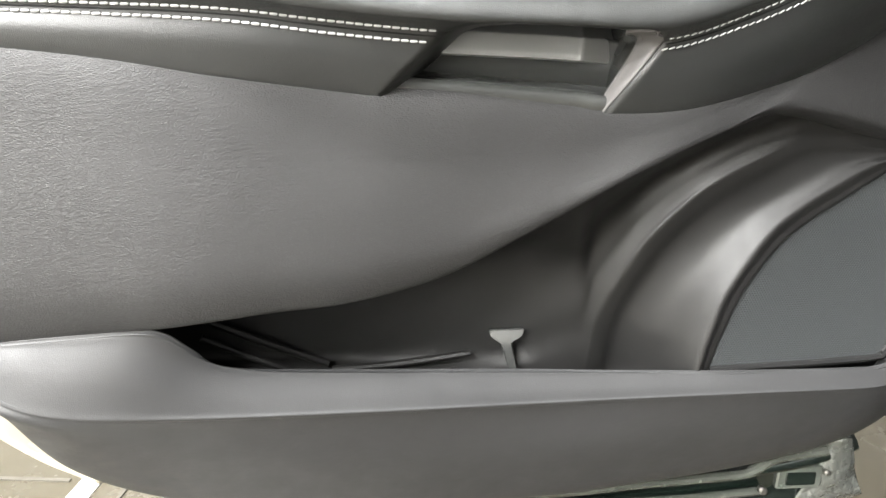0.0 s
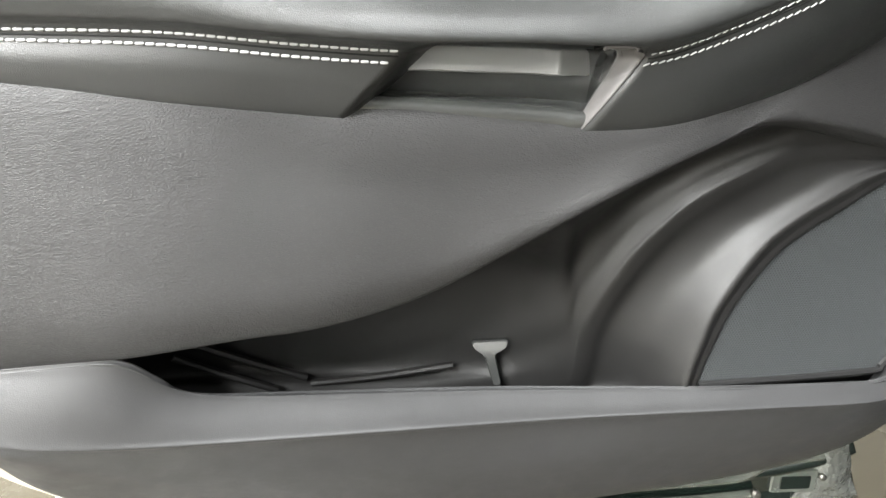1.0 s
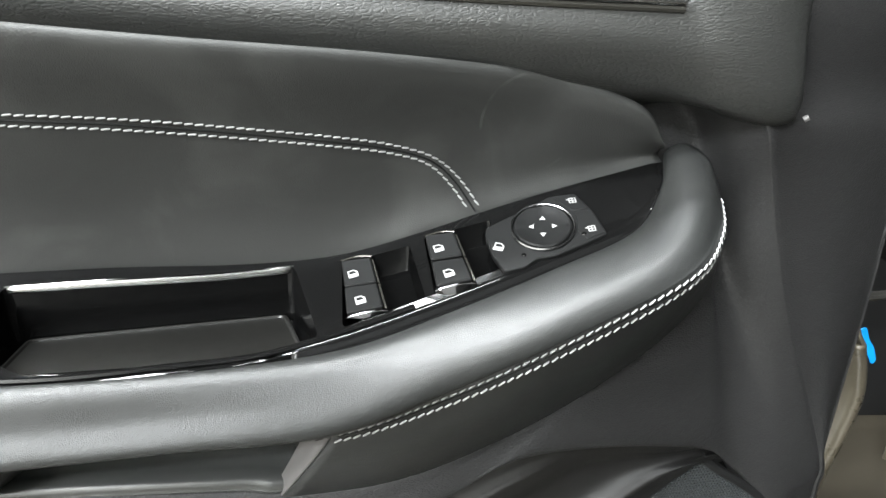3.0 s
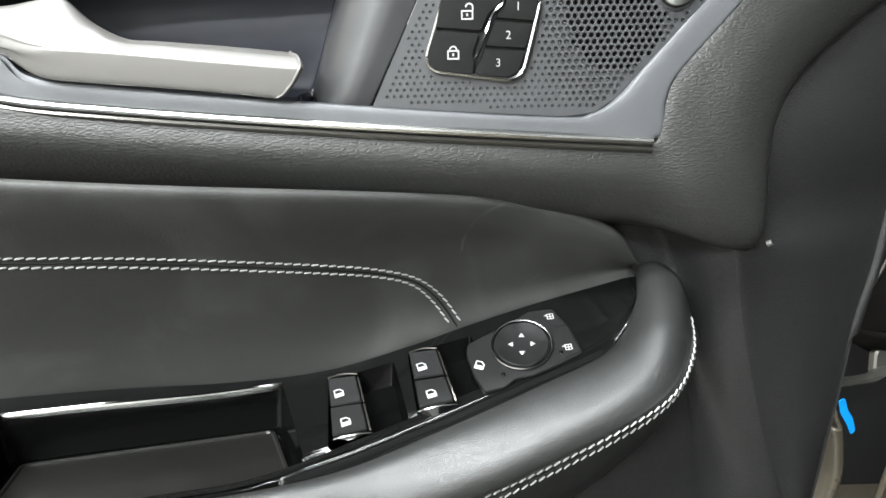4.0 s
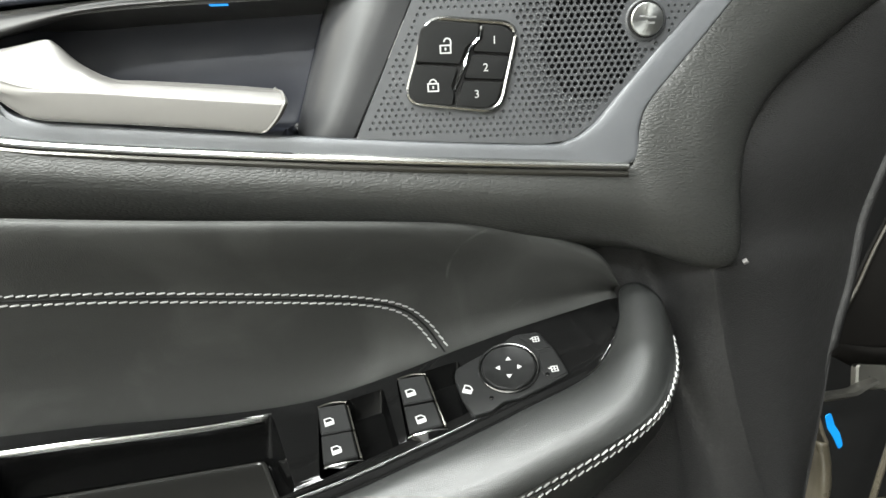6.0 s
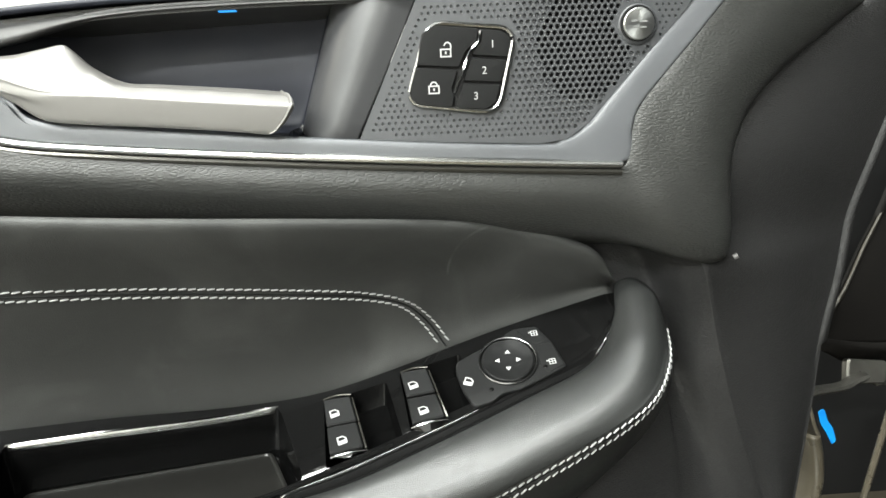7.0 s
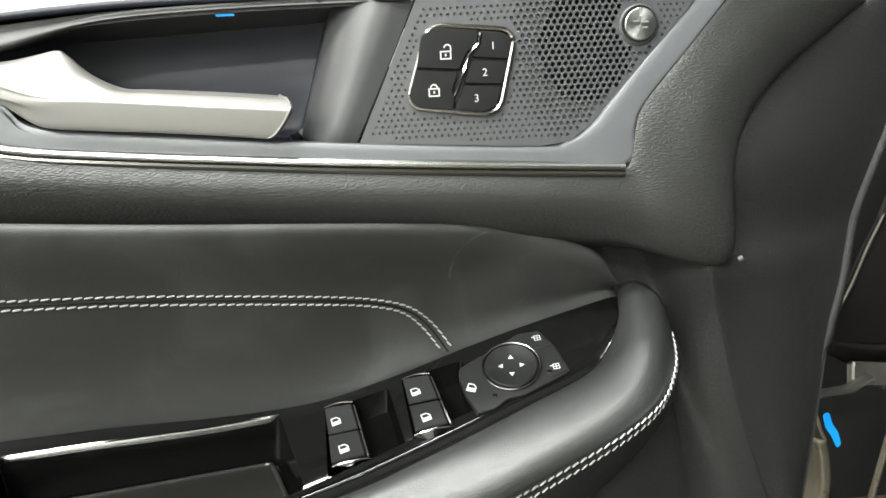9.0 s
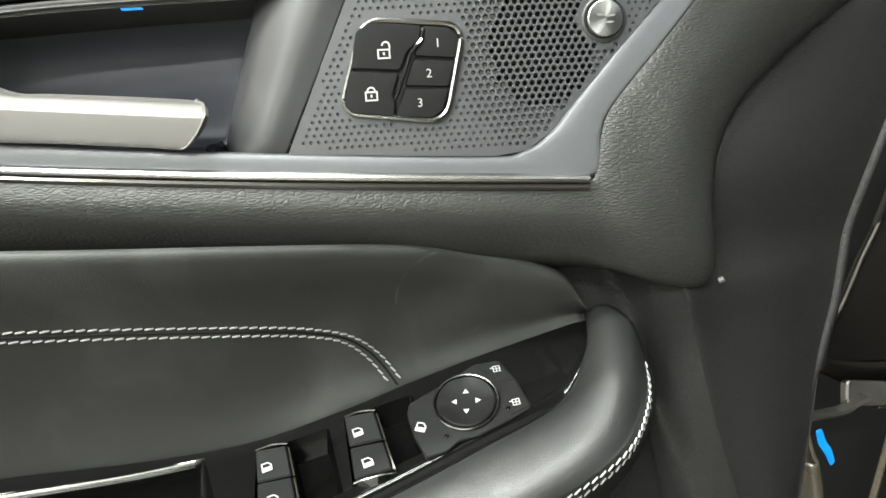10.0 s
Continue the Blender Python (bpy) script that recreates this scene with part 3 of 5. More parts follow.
# speaker grille: a plane of small round holes
GRILLE = [(0.209, 0.484), (0.221, 0.512), (0.232, 0.545), (0.250, 0.575), (0.266, 0.594), (0.285, 0.609), (0.305, 0.622), (0.330, 0.638), (0.354, 0.653), (0.366, 0.643), (0.396, 0.620),
          (0.400, 0.606), (0.390, 0.552), (0.376, 0.509), (0.364, 0.494), (0.350, 0.487)]


def grille_y(x, z):
    return 0.536 + 0.15 * (x - 0.211) + 0.054 * (z - 0.489)


def inside(poly, x, y):
    hit = False
    for (x0, y0), (x1, y1) in zip(poly, poly[1:] + poly[:1]):
        if (y0 > y) != (y1 > y) and x < x0 + (y - y0) * (x1 - x0) / (y1 - y0):
            hit = not hit
    return hit


def hex_mesh(poly, pitch, hole, depth_of, name, mat, parent, label):
    verts, faces = [], []
    xs, zs = [p[0] for p in poly], [p[1] for p in poly]
    r = pitch / math.sqrt(3)
    j = 0
    z = min(zs)
    while z < max(zs):
        x = min(xs) + (pitch / 2 if j % 2 else 0)
        while x < max(xs):
            if inside(poly, x, z):
                b = len(verts)
                for rad, back in ((r, 0.0), (hole, 0.0), (hole * 0.9, 0.0011)):
                    for k in range(6):
                        a = radians(60 * k + 30)
                        px, pz = x + rad * math.cos(a), z + rad * math.sin(a)
                        verts.append((px, depth_of(px, pz) + back, pz))
                for k in range(6):
                    n = (k + 1) % 6
                    faces.append((b + k, b + n, b + 6 + n, b + 6 + k))
                    faces.append((b + 6 + k, b + 6 + n, b + 12 + n, b + 12 + k))
            x += pitch
        z += pitch * math.sqrt(3) / 2
        j += 1
    me = bpy.data.meshes.new(name)
    me.from_pydata(verts, [], faces)
    ob = link_mesh(name, me, mat, parent, label)
    ob["kind"] = "stuff"
    return ob


grille = hex_mesh(GRILLE, 0.0022, 0.00078, grille_y, "speaker_grille", M_mesh, door, "fine perforated black speaker grille")
bm = bmesh.new()
bm.faces.new([bm.verts.new((x, grille_y(x, z) + 0.004, z)) for x, z in GRILLE])
r = bmesh.ops.extrude_face_region(bm, geom=bm.faces[:])
bmesh.ops.translate(bm, vec=(0, 0.004, 0), verts=[v for v in r["geom"] if isinstance(v, bmesh.types.BMVert)])
part("speaker_backing", bm, M_hole, grille, smooth=False)
rim = [(x, grille_y(x, z) + 0.001, z) for x, z in GRILLE[8:] + GRILLE[:1]]
tube("grille_gap", rim, 0.0035, M_seal, grille, "black gap round the grille", step=0.006)
# ---- armrest ----
ARM_SEAM = [(-0.36, 0.383, 0.771), (-0.20, 0.400, 0.765), (-0.116, 0.413, 0.761), (-0.057, 0.424, 0.754), (0.004, 0.437, 0.748), (0.07, 0.452, 0.745), (0.137, 0.464, 0.741),
            (0.190, 0.4690, 0.756), (0.245, 0.4705, 0.780), (0.302, 0.480, 0.806), (0.326, 0.505, 0.820), (0.3345, 0.530, 0.833)]
ARM_LOW = [(-0.36, 0.380, 0.753), (-0.20, 0.404, 0.737), (-0.125, 0.420, 0.726), (-0.064, 0.440, 0.716), (-0.033, 0.449, 0.711), (0.04, 0.465, 0.704), (0.108, 0.479, 0.697),
           (0.170, 0.489, 0.700), (0.236, 0.507, 0.719), (0.294, 0.524, 0.746), (0.334, 0.542, 0.773), (0.350, 0.553, 0.806)]
ARM_TOP = [(-0.36, 0.385, 0.815), (-0.20, 0.400, 0.806), (-0.116, 0.413, 0.798), (-0.057, 0.424, 0.790), (0.005, 0.436, 0.785), (0.071, 0.453, 0.780), (0.140, 0.474, 0.779),
           (0.190, 0.490, 0.789), (0.245, 0.506, 0.805), (0.287, 0.518, 0.820), (0.3045, 0.533, 0.841), (0.3115, 0.553, 0.855)]
FAR = [1, 1, 1, 1, 1, 1, 1, 1, 1, 0.75, 0.35, 0.15]


TIP = [0, 0, 0, 0, 0, 0, 0, 0, 0, 0.001, 0.004, 0.006]


OVER_CUP = [0, 0, 0.1, 0.5, 1, 1.1, 0.9, 0.3, 0, 0, 0, 0]
SET_BACK = [0, 0, 0, 0, 0, 0.1, 1, 1, 1, 0.9, 0.4, 0.1]


def bulge(f, dy, dz, s, fill, jut=0.0):
    """A row between the top edge and the seam; fill rounds it out where the top edge is set back behind the panel's lip, jut draws it forward over the grab cup."""
    return [(x + s * o, y + dy * k - fill * w - jut * c, z + dz + s * o + fill * w * 0.9) for (x, y, z), k, o, w, c in zip(between(ARM_TOP, ARM_SEAM, f), FAR, TIP, SET_BACK, OVER_CUP)]


rows = [shift(ARM_TOP, dy=0.0015, dz=-0.012), ARM_TOP, bulge(0.18, -0.007, 0.004, 0.7, 0.0025), bulge(0.5, -0.014, 0.003, 1.0, 0.004, -0.0025), bulge(0.80, -0.0105, 0.001, 0.5, 0.002, 0.006), ARM_SEAM,
        between(ARM_SEAM, ARM_LOW, 0.5, dy=-0.003), ARM_LOW, shift(ARM_LOW, dy=0.010, dz=-0.003), shift(ARM_LOW, dy=0.035, dz=0.0)]
rows_np = np.array(rows)
CUT = 4.15


def arm_point(u, v):
    col = np.array([spline_at(np.vstack([2 * r[0] - r[1], r, 2 * r[-1] - r[-2]]), u) for r in rows_np])
    return spline_at(np.vstack([2 * col[0] - col[1], col, 2 * col[-1] - col[-2]]), v)


def cut_left(v):
    return float(np.interp(v, [CUT, CUT + 0.05, CUT + 0.15, 4.6, 5.0, 7.0, 9.0], [4.52, 4.40, 4.30, 4.13, 4.02, 3.98, 3.98]))


def cut_right(v):
    return float(np.interp(v, [CUT, CUT + 0.05, CUT + 0.15, 4.5, 5.0, 7.0, 9.0], [5.70, 5.82, 5.90, 5.98, 6.0, 5.97, 5.97]))


vs = list(np.linspace(0, CUT, 34)) + [CUT + 0.02, CUT + 0.05, CUT + 0.09, CUT + 0.15, 4.93] + list(np.linspace(5.0, 9.0, 26))
NL, NM, NR = 40, 20, 50
grid = []
for v in vs:
    a, b = cut_left(max(v, CUT)), cut_right(max(v, CUT))
    us = list(np.linspace(0, a, NL + 1)) + list(np.linspace(a, b, NM + 1))[1:] + list(np.linspace(b, 11, NR + 1))[1:]
    grid.append([arm_point(u, v) for u in us])
first_cut = len(list(np.linspace(0, CUT, 34))) - 1
armrest = sheet("armrest", np.array(grid), M_leather, door, "padded black leather armrest", 0.0015,
                keep=lambda i, j: not (NL <= i < NL + NM and j >= first_cut))

seam_r = [arm_point(u, 4.84) for u in np.linspace(6.03, 10.98, 24)]
seam_r2 = [arm_point(u, 5.22) for u in np.linspace(6.03, 10.98, 24)]
stitches("stitching", seam_r, M_thread, armrest, "white contrast stitching", 0.0038, 0.0007, 0.0010, slant=0.0004)
stitches("stitching", seam_r2, M_thread, armrest, "white contrast stitching", 0.0038, 0.0007, 0.0010, slant=0.0004)
tube("piping", [arm_point(u, 5.03) + np.array((0, 0.0004, 0)) for u in np.linspace(6.03, 10.98, 60)], 0.0008, M_seal, armrest, "dark seam groove", 6)
stitches("stitching", [arm_point(u, 4.92) for u in np.linspace(0.05, 3.99, 24)], M_thread, armrest, "white contrast stitching", 0.0044, 0.0008, 0.0016, slant=0.0001)
stitches("stitching", [arm_point(u, 5.33) for u in np.linspace(0.05, 3.96, 24)], M_thread, armrest, "white contrast stitching", 0.0044, 0.0008, 0.0016, slant=0.0001)
tube("piping", [arm_point(u, 5.12) + np.array((0, 0.0004, 0)) for u in np.linspace(0.05, 3.97, 60)], 0.0008, M_seal, armrest, "dark seam groove", 6)

# pull cup inside the armrest's cut
cup_cols = []
PROFILE = [(0.4880, 0.6940), (0.4825, 0.6958), (0.4785, 0.6990), (0.4762, 0.7035), (0.4772, 0.7075), (0.4810, 0.7100), (0.4865, 0.7112), (0.4925, 0.7140), (0.4975, 0.7195), (0.5000, 0.7270), (0.5010, 0.7420)]
BACK = [(0.500, 0.7290), (0.4850, 0.7300), (0.4835, 0.7325), (0.4848, 0.7385), (0.4858, 0.7432), (0.4864, 0.7446), (0.4880, 0.7456), (0.4935, 0.7480), (0.5030, 0.7530), (0.5130, 0.7610)]
back_cols = []
for x, dy, dz in ((-0.075, -0.034, 0.016), (-0.036, -0.0255, 0.014), (0.0, -0.016, 0.0105), (0.050, -0.007, 0.0055), (0.085, -0.001, 0.002), (0.097, 0.0, 0.0)):
    cup_cols.append([(x + 0.55 * (z - 0.697), y + dy, z + dz) for y, z in PROFILE])
    back_cols.append([(x - 0.010 + 0.10 * (z - 0.730), y + dy, z + dz * 0.62) for y, z in BACK])
cup_cols.append([(x + 0.010, y + 0.002, z - 0.001) for x, y, z in cup_cols[-1]])
pull_cup = sheet("pull_cup", surface(cup_cols, 50, 40), M_cup, door, "satin black plastic grab cup in the armrest")
# ledge above it, its right end turned back as a facet
end = back_cols[-1]
turned = [[(x + dx, y + dy, z - dz) for x, y, z in end] for dx, dy, dz in ((0.004, 0.0003, 0), (0.008, 0.0030, 0.0005), (0.016, 0.0095, 0.001), (0.023, 0.0150, 0.002), (0.026, 0.0190, 0.002))]
sheet("cup_back", surface(back_cols + turned, 50, 60), M_ledge, pull_cup, "black plastic ledge at the back of the grab cup, its sheen painted grey")
VS = list(np.linspace(7.0, 4.7, 8)) + [4.55, 4.42, 4.34, 4.29]
outer = [arm_point(cut_right(v), v) for v in VS]
turn = [0] * 10 + [0.05, 0.15]
wide = list(np.linspace(0.0060, 0.0165, 9)) + [0.0168, 0.0165, 0.0155]
inner_edge = [tuple(p + np.array((-g, 0.0085, -0.0080 * w))) for p, w, g in zip(outer, turn, wide)]
deep = [tuple(np.array(p) + np.array((-0.002, 0.026, -0.003))) for p in inner_edge]
o3 = [tuple(p) for p in outer]
rows = [[tuple(p + np.array((0.002, 0.006, 0))) for p in outer], shift(o3, -0.0006, 0.0010), between(o3, inner_edge, 0.35, dy=-0.0012), between(o3, inner_edge, 0.75, dy=-0.0006), inner_edge,
        between(inner_edge, deep, 0.08, dx=0.0008), between(inner_edge, deep, 0.3, dx=0.0015)]
sheet("cup_end_band", surface(rows, 60, 30), M_band, pull_cup, "soft grey inner edge of the grab cup", toward=(-1, -1, 0))
facet_end = [tuple(p) for p in spline(turned[-1][1:], len(VS))]
sheet("cup_end_wall", surface([between(inner_edge, facet_end, 0.05, dx=0.001, dy=0.004), between(inner_edge, facet_end, 0.3, dx=0.002, dy=0.007), between(inner_edge, facet_end, 0.65, dx=0.001, dy=0.005), facet_end], 40, 24), M_cup, pull_cup, "dark end of the grab cup", toward=(-1, -1, 0))
outer = [arm_point(cut_left(v), v) for v in np.linspace(7.2, CUT, 14)]
o3 = [tuple(p) for p in outer]
sheet("cup_start_wall", surface([shift(o3, -0.003, 0.0005), shift(o3, 0.0005, 0.0015), shift(o3, 0.004, 0.008), shift(o3, 0.007, 0.020), shift(o3, 0.010, 0.045)], 30, 16), M_leather, armrest, toward=(1, -1, 0))
top = [tuple(arm_point(u, CUT)) for u in np.linspace(cut_left(CUT) - 0.14, cut_right(CUT) + 0.10, 18)]
sheet("cup_top_edge", surface([shift(top, 0, 0.0018, 0.003), shift(top, 0, 0.0020, 0.0008), shift(top, 0, 0.006, 0.0), shift(top, 0, 0.012, 0.001), shift(top, 0, 0.035, 0.012)], 30, 16), M_leather, armrest, "rolled leather edge over the grab cup", toward=(0, -1, -1))

# ---- inset pad above the armrest ----
PAD_TOP = [(-0.16, 0.425, 0.945), (-0.05, 0.443, 0.932), (0.026, 0.461, 0.923), (0.080, 0.475, 0.917), (0.150, 0.495, 0.910), (0.207, 0.516, 0.9030), (0.249, 0.531, 0.8960), (0.2785, 0.535, 0.8865), (0.297, 0.538, 0.8765), (0.3090, 0.547, 0.8590)]
PAD_LOW = [(-0.16, 0.470, 0.828), (-0.090, 0.478, 0.820), (-0.030, 0.492, 0.814), (0.030, 0.508, 0.8125), (0.085, 0.520, 0.8090), (0.134, 0.530, 0.8095), (0.179, 0.536, 0.8190), (0.220, 0.5445, 0.829), (0.262, 0.552, 0.838), (0.3115, 0.5590, 0.8480)]
rows = [shift(PAD_TOP, dy=0.03, dz=-0.006), shift(PAD_TOP, dy=0.010, dz=0.0005), PAD_TOP, between(PAD_TOP, PAD_LOW, 0.10, dy=-0.001), between(PAD_TOP, PAD_LOW, 0.35, dy=0.0055), between(PAD_TOP, PAD_LOW, 0.7, dy=0.0075), PAD_LOW,
        shift(PAD_LOW, dy=0.001, dz=-0.006)]
pad = sheet("inset_pad", surface(rows, 90, 60), M_pad, door, "smooth black leather inset with a stitched seam", 0.0008)
pad_np = np.array(rows)


def pad_point(u, v):
    col = np.array([spline_at(np.vstack([2 * r[0] - r[1], r, 2 * r[-1] - r[-2]]), u) for r in pad_np])
    return spline_at(np.vstack([2 * col[0] - col[1], col, 2 * col[-1] - col[-2]]), v)


def pad_at(x, z):
    """The place on the pad at x and z."""
    u, v = 5.0, 4.0
    for _ in range(25):
        p = pad_point(u, v)
        du, dv = (pad_point(u + 0.01, v) - p) / 0.01, (pad_point(u, v + 0.01) - p) / 0.01
        det = du[0] * dv[2] - dv[0] * du[2]
        ex, ez = x - p[0], z - p[2]
        u += max(-1, min(1, (ex * dv[2] - dv[0] * ez) / det))
        v += max(-1, min(1, (du[0] * ez - du[2] * ex) / det))
        u, v = max(0, min(9, u)), max(1, min(6, v))
    return pad_point(u, v)


PAD_SEAM = [(-0.09, 0.896), (-0.035, 0.893), (0.007, 0.889), (0.049, 0.885), (0.093, 0.879), (0.142, 0.871), (0.168, 0.865), (0.187, 0.857), (0.200, 0.844), (0.211, 0.827)]
PAD_SEAM_LOW = [(x - 0.0032 * k, z - 0.0050 + 0.0016 * k) for (x, z), k in zip(PAD_SEAM, (0, 0, 0, 0, 0, 0.1, 0.5, 1.2, 1.7, 1.9))]
for run in (PAD_SEAM, PAD_SEAM_LOW):
    stitches("stitching", [pad_at(x, z) for x, z in run], M_thread, pad, "white contrast stitching", 0.0037, 0.0007, 0.0010, lift=(0, -0.0006, 0.0002), slant=0.0003)
mid = [((a + c) / 2, (b + d) / 2) for (a, b), (c, d) in zip(PAD_SEAM, PAD_SEAM_LOW)]
tube("piping", [pad_at(x, z) for x, z in mid], 0.0006, M_seal, pad, "dark seam groove", 6, step=0.004)

# armrest top, behind the roll where there is no switch panel
fold = [(-0.36, 0.480, 0.845), (-0.20, 0.482, 0.838), (-0.130, 0.483, 0.831), (-0.088, 0.486, 0.825), (-0.058, 0.4895, 0.8195), (-0.040, 0.4925, 0.8155)]
U = (0, 1, 2, 3, 3.5, 3.92)


def crown(v, lift):
    return [tuple(arm_point(u, v) + np.array((0, -0.3, 0.9)) * (lift * (1 if n < 4 else 0) - (0, 0, 0, 0, 0.0002, 0.0012)[n])) for n, u in enumerate(U)]


c1, c2, c3 = crown(1.2, 0.0009), crown(1.6, 0.0006), crown(2.1, -0.0010)
rows = [shift(fold, dy=0.008, dz=0.008), fold, between(fold, c1, 0.18, dz=-0.004), between(fold, c1, 0.5, dz=-0.0045), between(fold, c1, 0.8, dz=-0.0015), c1, c2, c3]
rows = [list(r) + [(r[-1][0] + 0.003, r[-1][1], r[-1][2] - 0.006)] for r in rows]
sheet("armrest_top", surface(rows, 50, 50), M_leather, door, "black leather elbow rest", 0.001, toward=(0, 0, 1))

# ---- switch panel on the armrest ----
from mathutils import geometry

PANEL_UP = np.array(spline([(-0.036, 0.490, 0.815), (0.030, 0.507, 0.8115), (0.085, 0.519, 0.8075), (0.134, 0.529, 0.8080), (0.179, 0.535, 0.8180), (0.212, 0.542, 0.8265), (0.247, 0.549, 0.8348), (0.282, 0.5545, 0.8424), (0.313, 0.559, 0.849)], 90))
PANEL_LOW = np.array(spline([(-0.004, 0.434, 0.786), (0.029, 0.441, 0.783), (0.071, 0.4535, 0.781), (0.108, 0.465, 0.780), (0.148, 0.4805, 0.7855), (0.190, 0.4945, 0.7950), (0.2175, 0.5025, 0.8025), (0.245, 0.5105, 0.8105), (0.270, 0.5170, 0.8180), (0.286, 0.5225, 0.8240), (0.298, 0.530, 0.8320), (0.307, 0.542, 0.8410), (0.3130, 0.557, 0.8484)], 110))


def panel_z(x, y):
    yu, zu = np.interp(x, PANEL_UP[:, 0], PANEL_UP[:, 1]), np.interp(x, PANEL_UP[:, 0], PANEL_UP[:, 2])
    yl, zl = np.interp(x, PANEL_LOW[:, 0], PANEL_LOW[:, 1]), np.interp(x, PANEL_LOW[:, 0], PANEL_LOW[:, 2])
    f = (y - yl) / max(yu - yl, 0.004)
    return float(zl + (zu - zl) * max(-0.1, min(1.1, f)))


def pierced(name, outline, holes, circles, put, mat, parent, label, wall=0.002):
    """A flat sheet with openings, each with walls that go back into it. put(a, b, depth) gives the place."""
    verts, edges = [], []
    loops = [outline] + holes + [[(cx + r * math.cos(k * math.tau / 8), cy + r * math.sin(k * math.tau / 8)) for k in range(8)] for cx, cy, r, d in circles]
    for loop in loops:
        b = len(verts)
        verts += [Vector(p) for p in loop]
        edges += [(b + k, b + (k + 1) % len(loop)) for k in range(len(loop))]
    ov, oe, of, *_ = geometry.delaunay_2d_cdt(verts, edges, [], 0, 1e-7)
    centres = np.array([(c[0], c[1]) for c in circles]) if circles else np.zeros((0, 2))
    radii = np.array([c[2] for c in circles])
    points, faces = [put(v.x, v.y, 0) for v in ov], []
    for f in of:
        c = sum((ov[i] for i in f), Vector((0, 0))) / len(f)
        if not inside(outline, c.x, c.y) or any(inside(h, c.x, c.y) for h in holes):
            continue
        if len(centres) and np.any(np.hypot(centres[:, 0] - c.x, centres[:, 1] - c.y) < radii * 0.93):
            continue
        faces.append(tuple(f))
    for n, loop in enumerate(loops):
        m = len(loop)
        if n <= len(holes):
            levels = [(1.0, 0.0), (1.0, wall)]
            cx, cy = 0.0, 0.0
        else:
            cx, cy, r, depth = circles[n - 1 - len(holes)]
            levels = [(1.0, 0.0), (0.84, 0.00035), (0.80, depth)] if depth > 0.0015 else [(1.0, 0.0), (0.86, 0.6 * depth), (0.62, depth)] if depth > 0.001 else [(1.0, 0.0), (0.78, 0.5 * depth), (0.45, depth)]
        for k, d in levels:
            points += [put(cx + (p[0] - cx) * k, cy + (p[1] - cy) * k, d) for p in loop]
        b = len(points) - m * len(levels)
        for _ in levels[1:]:
            faces += [(b + k, b + (k + 1) % m, b + m + (k + 1) % m, b + m + k) for k in range(m)]
            b += m
        if n > len(holes) and depth < 0.0015:
            faces.append(tuple(b + k for k in range(m)))
    me = bpy.data.meshes.new(name)
    me.from_pydata([tuple(p) for p in points], [], faces)
    bm = bmesh.new()
    bm.from_mesh(me)
    bmesh.ops.remove_doubles(bm, verts=bm.verts, dist=1e-6)
    bmesh.ops.recalc_face_normals(bm, faces=bm.faces)
    bm.to_mesh(me)
    bm.free()
    return link_mesh(name, me, mat, parent, label)


def on_panel(x, y, depth=0.0):
    return (x, y, panel_z(x, y) - depth)


def eased_panel(x, y, depth=0.0):
    """The panel's face, dropping a little along its front edge."""
    d = max(0.0, 0.0075 - max(0.0, y - float(np.interp(x, PANEL_LOW[:, 0], PANEL_LOW[:, 1]))))
    return (x, y, panel_z(x, y) - depth - 0.09 * d)


outline = [(p[0], p[1]) for p in PANEL_LOW[::3]] + [(0.3135, 0.5585)] + [(p[0], p[1]) for p in PANEL_UP[::-3][1:]]
TRAY = rounded([(-0.015, 0.486), (0.113, 0.521), (0.131, 0.478), (0.110, 0.4660), (0.014, 0.4430), (-0.009, 0.4510)], 0.004)
WELL = rounded([(0.1371, 0.5230), (0.1724, 0.5278), (0.1811, 0.4935), (0.1630, 0.4865), (0.1414, 0.4835)], 0.002)
WELL_2 = rounded([(0.1798, 0.5311), (0.2151, 0.5361), (0.2207, 0.5027), (0.2068, 0.4950), (0.1852, 0.4917)], 0.002)
WELL, WELL_2 = ([(x, max(y, float(np.interp(x, PANEL_LOW[:, 0], PANEL_LOW[:, 1])) + 0.0050)) for x, y in w] for w in (WELL, WELL_2))
switch_panel = pierced("switch_panel", outline, [TRAY, WELL, WELL_2], [], eased_panel, M_piano, door, "glossy piano-black switch panel", 0.006)


def basin(name, outline, depth, taper, mat, parent, label="", rim=0.0):
    """An open box that hangs from the panel."""
    c = np.mean(np.array(outline), axis=0)
    bm = bmesh.new()
    rings = []
    for d, k in ((rim, 1.0), (depth * 0.85, 1 - taper * 0.6), (depth, 1 - taper)):
        rings.append([bm.verts.new(on_panel(c[0] + (x - c[0]) * k, c[1] + (y - c[1]) * k, d)) for x, y in outline])
    n = len(outline)
    for a, b in zip(rings, rings[1:]):
        for i in range(n):
            bm.faces.new((a[i], a[(i + 1) % n], b[(i + 1) % n], b[i]))
    bm.faces.new(rings[-1])
    return part(name, bm, mat, parent, label)


basin("switch_well", WELL, 0.012, 0.06, M_tray, switch_panel)
basin("switch_well", WELL_2, 0.012, 0.06, M_tray, switch_panel)
def level(kx, ky, z):
    return [(c[0] + (x - c[0]) * kx, c[1] + (y - c[1]) * ky, z + 0.0015 - 0.035 * (x - 0.045) * kx) for x, y in TRAY]


